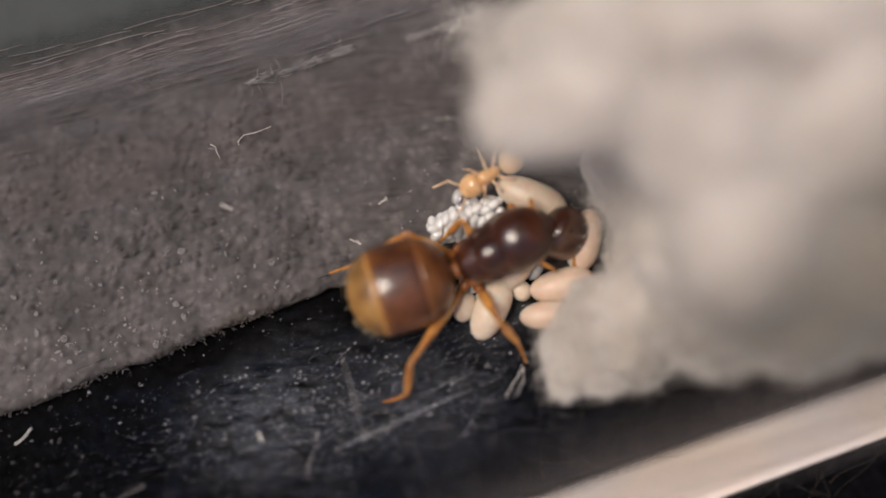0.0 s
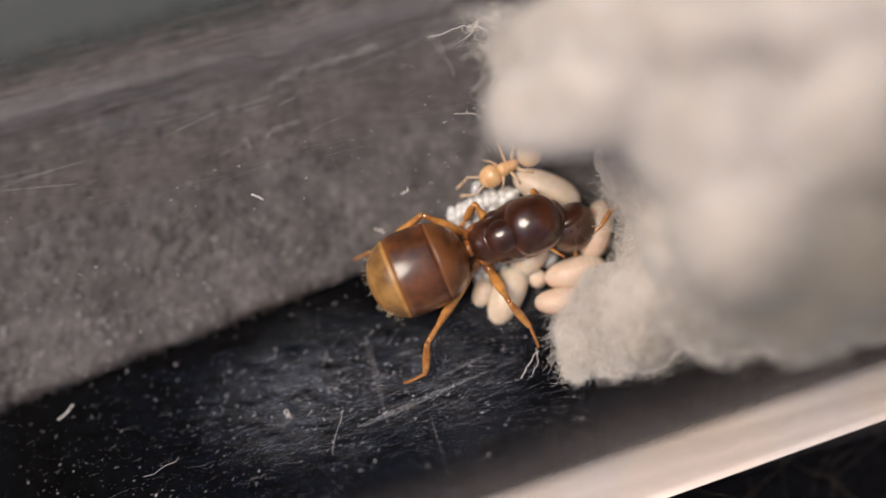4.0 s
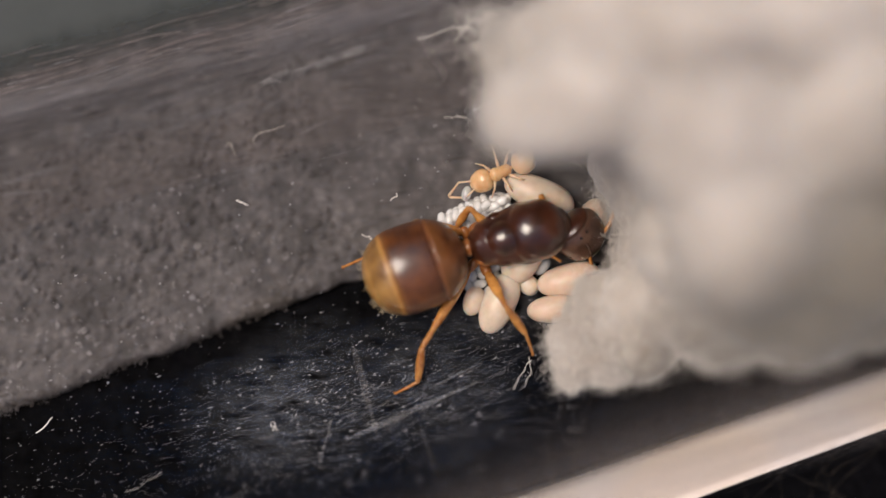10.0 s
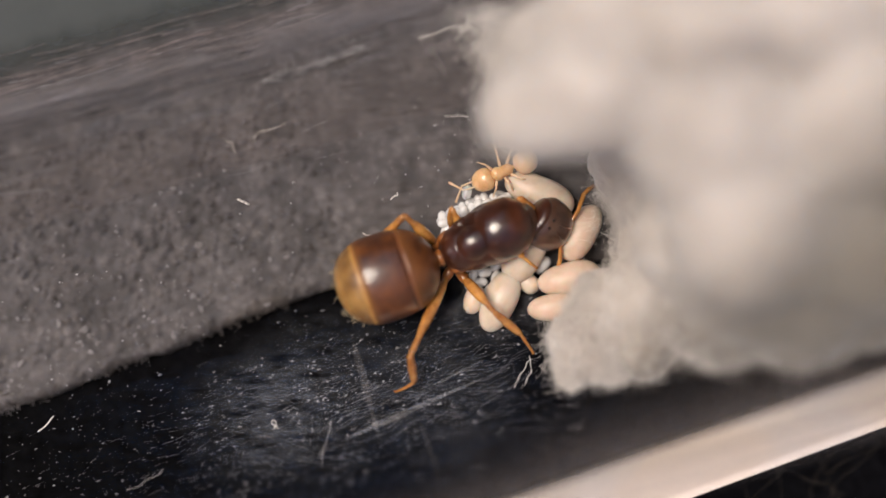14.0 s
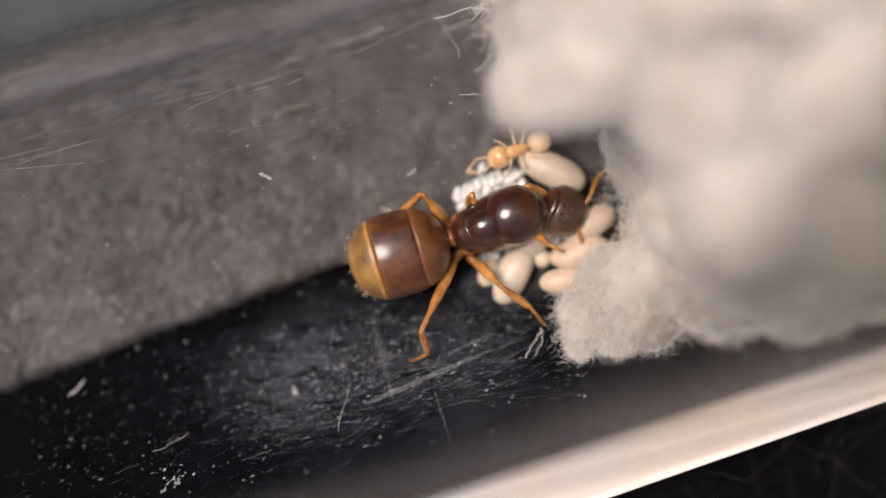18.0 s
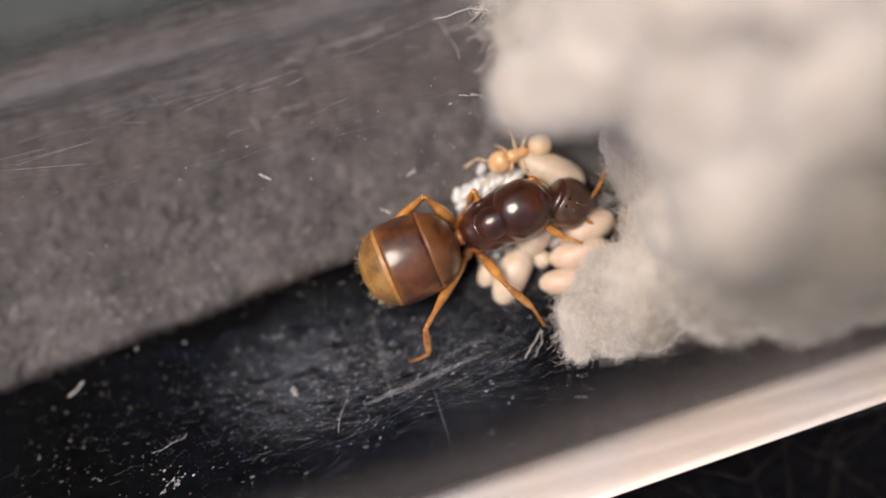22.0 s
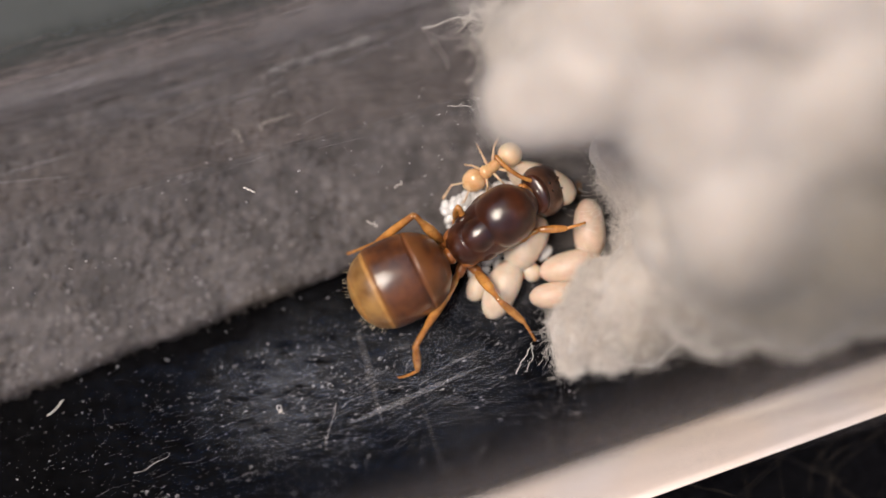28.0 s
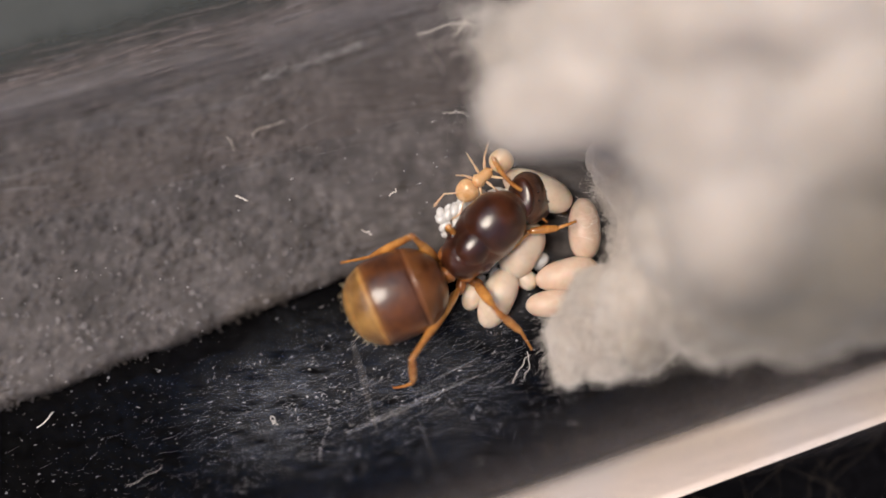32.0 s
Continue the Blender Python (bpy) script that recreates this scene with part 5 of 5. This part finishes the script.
def smear_or_sheen(s, v, radius, seed, mat=M_FILM):
    rng = random.Random(seed)
    verts, faces = [inside(s, v, 0.01) * MM], []
    n = 26
    for ring in (0.5, 1.0):
        for i in range(n):
            a = 2 * math.pi * i / n
            r = radius * ring * (1 + 0.35 * noise.noise(Vector((math.cos(a) * 1.7, math.sin(a) * 1.7, seed))))
            verts.append(inside(s + r * math.cos(a) * 1.2, v + r * math.sin(a), 0.01) * MM)
    for i in range(n):
        j = (i + 1) % n
        faces.append((0, 1 + i, 1 + j))
        faces.append((1 + i, 1 + n + i, 1 + n + j, 1 + j))
    ob = from_lists("smear_or_sheen_film", verts, faces, mat)
    ob.visible_shadow = False
    tagged(ob, "whitish film on the glass, for dried smears and painted sheen", "smear", "dried smears on the glass")


smear_or_sheen(0.17, -1.45, 0.55, 2)
smear_or_sheen(2.06, -0.80, 2.4, 21)
# pale veil added to lighten the shaded hollow in the cotton
smear_or_sheen(5.5, 1.3, 1.4, 31)
# three films painted for the grey sheen on the lower glass
smear_or_sheen(-4.4, -2.7, 3.0, 8, M_GREY_SHEEN)
smear_or_sheen(-6.6, -3.0, 2.4, 9, M_GREY_SHEEN)
smear_or_sheen(-0.6, -3.2, 2.6, 10, M_GREY_SHEEN)
smear_or_sheen(-0.76, 1.69, 0.3, 11)
smear_or_sheen(-1.87, 1.77, 0.25, 14)


def curls():
    """Loose curled fibres that spring from the face of the cotton."""
    rng = random.Random(63)
    wisps = [(inside(*q, 0.35), (-1, -0.5, 0.05), 22) for q in ((3.48, 6.63), (3.85, 6.31), (4.04, 5.78), (3.19, 6.70))]
    spots = wisps + [((5.55, 2.75, 2.1), (-0.4, 0.7, 0.3), 7), ((5.7, 2.1, 2.1), (-0.4, 0.7, 0.3), 7), ((5.85, 1.5, 2.1), (-0.4, 0.7, 0.3), 7), ((1.75, 6.75, 5.0), (-1, -0.3, 0.1), 26), ((2.0, 5.9, 4.2), (-0.6, -0.6, 0.1), 14), ((5.75, 1.9, 1.9), (-1, 0.1, 0.2), 20), ((5.75, 1.2, 1.9), (-1, 0.2, 0.2), 16),
             ((7.4, -1.9, 3.2), (0.4, -0.8, 0.2), 14), ((4.3, -3.1, 2.5), (-0.4, -0.9, 0.1), 10), ((4.2, -2.5, 2.3), (-0.6, -0.5, 0.2), 8)]
    for place_, way, count in spots:
        for _ in range(count):
            p = Vector(place_) + Vector((rng.gauss(0, 0.3), rng.gauss(0, 0.35), rng.gauss(0, 0.3)))
            a = Vector(way).normalized()
            b = a.cross(Vector((rng.gauss(0, 0.4), rng.gauss(0, 0.4), 1))).normalized()
            turn, size, length = rng.uniform(2, 7), rng.uniform(0.05, 0.16), rng.uniform(0.25, 0.8)
            pts = []
            for i in range(16):
                u = i / 15
                q = p + a * (length * u) + b * (size * math.sin(turn * u)) + a * (size * math.cos(turn * u))
                q.z += 0.12 * math.sin(3 * u + turn)
                w, h = q.dot(SIDE), q.z - Z_AXIS
                e = math.hypot(w, h)
                if e > 6.6:
                    q += SIDE * (w * 6.6 / e - w) + Vector((0, 0, h * 6.6 / e - h))
                pts.append(q)
            verts, faces = [], []
            strand(verts, faces, pts, rng.uniform(0.006, 0.011) if p.z > 4 else rng.uniform(0.0025, 0.0055), 4)
            from_lists("curl", verts, faces, M_FIBRE, plug)


curls()


def glass_dust():
    """Specks of every size lying on the inner glass."""
    rng = random.Random(77)
    verts, faces = [], []
    for i in range(3000):
        s = 3.5 - 19 * rng.random() ** 1.5
        v = rng.gauss(-3.2, 1.6) if i % 3 else rng.uniform(-6, 6.5)
        if abs(v) > 6.4:
            continue
        if i % 45 == 0:
            v = rng.uniform(-1, 5)
        r = rng.uniform(0.02, 0.05) if i % 45 == 0 else min(0.04, 0.0036 * math.exp(abs(rng.gauss(0, 0.85))))
        c = inside(s, v, 0.01)
        up = (AX * 0 - SIDE * v + Vector((0, 0, Z_AXIS - c.z))).normalized()
        a1 = AX.copy()
        a2 = up.cross(a1)
        k = rng.randint(4, 6)
        ph, st = rng.random() * 6, rng.choice((0.8, 1.0, 1.2, 1.6)) if r > 0.025 else rng.choice((0.8, 1.2, 1.6, 2.5, 5.0))
        b = len(verts)
        for j in range(k):
            a = ph + 2 * math.pi * j / k
            q = rng.uniform(0.6, 1.2) * r
            verts.append((c + a1 * math.cos(a) * q * st + a2 * math.sin(a) * q) * MM)
        verts.append((c + up * r * 0.7) * MM)
        for j in range(k):
            faces.append((b + j, b + (j + 1) % k, b + k))
        faces.append(tuple(range(b + k - 1, b - 1, -1)))
    # flat glinting flakes drawn out along the tube, and a little heap of crumbs
    for i in range(290):
        if i < 26:
            s, v, n, w = rng.gauss(-10.2, 0.3), rng.gauss(-5.1, 0.12), rng.uniform(0.02, 0.08), rng.uniform(0.015, 0.04)
        else:
            s, v, n, w = rng.gauss(-4.2, 2.6), rng.gauss(-3.3, 1.1), rng.uniform(0.02, 0.08), rng.uniform(0.006, 0.014)
        if abs(v) > 6.2 or s > 2.4:
            continue
        a, b = rng.gauss(0.25, 0.5), len(verts)
        for du, dv in ((-n, 0), (0, -w), (n, 0), (0, w)):
            verts.append(inside(s + du * math.cos(a) - dv * math.sin(a), v + du * math.sin(a) + dv * math.cos(a), 0.03) * MM)
        faces.append((b, b + 1, b + 2, b + 3))
    ob = from_lists("glass_dust", verts, faces, M_DUST)
    tagged(ob, "pale dust specks scattered on the inside of the glass", "dust", kind="stuff")


glass_dust()


def motions():
    """Keys for all that moves: the larva, the queen with her parts, the worker."""
    walk(ROSY, [(t, pose(x * MM, y * MM, (floor_z(x, y) + 0.55) * MM, 0, 0, a)) for t, x, y, a in ROSY_ROWS])
    walk(QUEEN, [(r[0], queen_pose(r[0])) for r in QUEEN_ROWS])
    walk(GASTER, [(r[0], pose(-0.1 * MM, 0, 0, 0, 0, r[4])) for r in QUEEN_ROWS])
    neck = Vector((3.12, 0, 0.2)) * MM
    walk(HEAD, [(r[0], Matrix.Translation(neck) @ pose(0, 0, 0, 0, 0, r[5] - 16) @ pose(0, 0, 0, 0, at_time(HEAD_TILT, r[0])[0], 0)) for r in QUEEN_ROWS])
    for i, a in enumerate(ANTENNAE):
        rows = []
        for r in ANTENNA_ROWS:
            q = at_time(QUEEN_ROWS, r[0])
            yaw = r[1 + i] - (q[2] + q[4] - 16)
            rows.append((r[0], Matrix.Translation(a.location) @ pose(0, 0, 0, 0, 0, yaw) @ pose(0, 0, 0, 0, 8, 0)))
        walk(a, rows)
    for name, c, f, lf, lt, pole, fem, tib in QUEEN_LEGS:
        moving = name == "front_leg" and c.y < 0
        foot_world = to_mm(queen_pose(LEG_TIME), f)
        thigh, shin = [], []
        for row in QUEEN_ROWS:
            t = row[0]
            target = Vector((*at_time(FRONT_FOOT_ROWS, t), 2.35)) if moving else foot_world
            g = to_mm(queen_pose(t).inverted(), target)
            v = g - c
            d = max(abs(lf - lt) + 0.05, min(v.length, lf + lt - 0.01))
            u = v.normalized()
            along = (lf * lf - lt * lt + d * d) / (2 * d)
            rise = math.sqrt(max(0.0, lf * lf - along * along))
            side = (pole - u * pole.dot(u)).normalized()
            k = c + u * along + side * rise
            thigh.append((t, aim(c, k)))
            shin.append((t, aim(k, c + u * d)))
        walk(fem, thigh)
        walk(tib, shin)
    walk(WORKER, [(t, pose(x * MM, y * MM, (floor_z(x, y) + 0.52) * MM, 0, 0, a)) for t, x, y, a in WORKER_ROWS])
    for i, a in enumerate(WORKER_ANTENNAE):
        side = 1 if i == 0 else -1
        swing = [(0, 40), (1, 46), (2, -10), (3, 12), (6, 50), (8, 38), (9, 5), (11, 30), (13, 35), (14, 5), (17, 20), (19, 8), (21, 30), (23, 40), (25, 20), (28, 35), (30, 30), (32, 45)]
        walk(a, [(t, Matrix.Translation(a.location) @ pose(0, 0, 0, 0, 10, side * (s + 12 * math.sin(t * 1.7 + i)))) for t, s in swing])


motions()
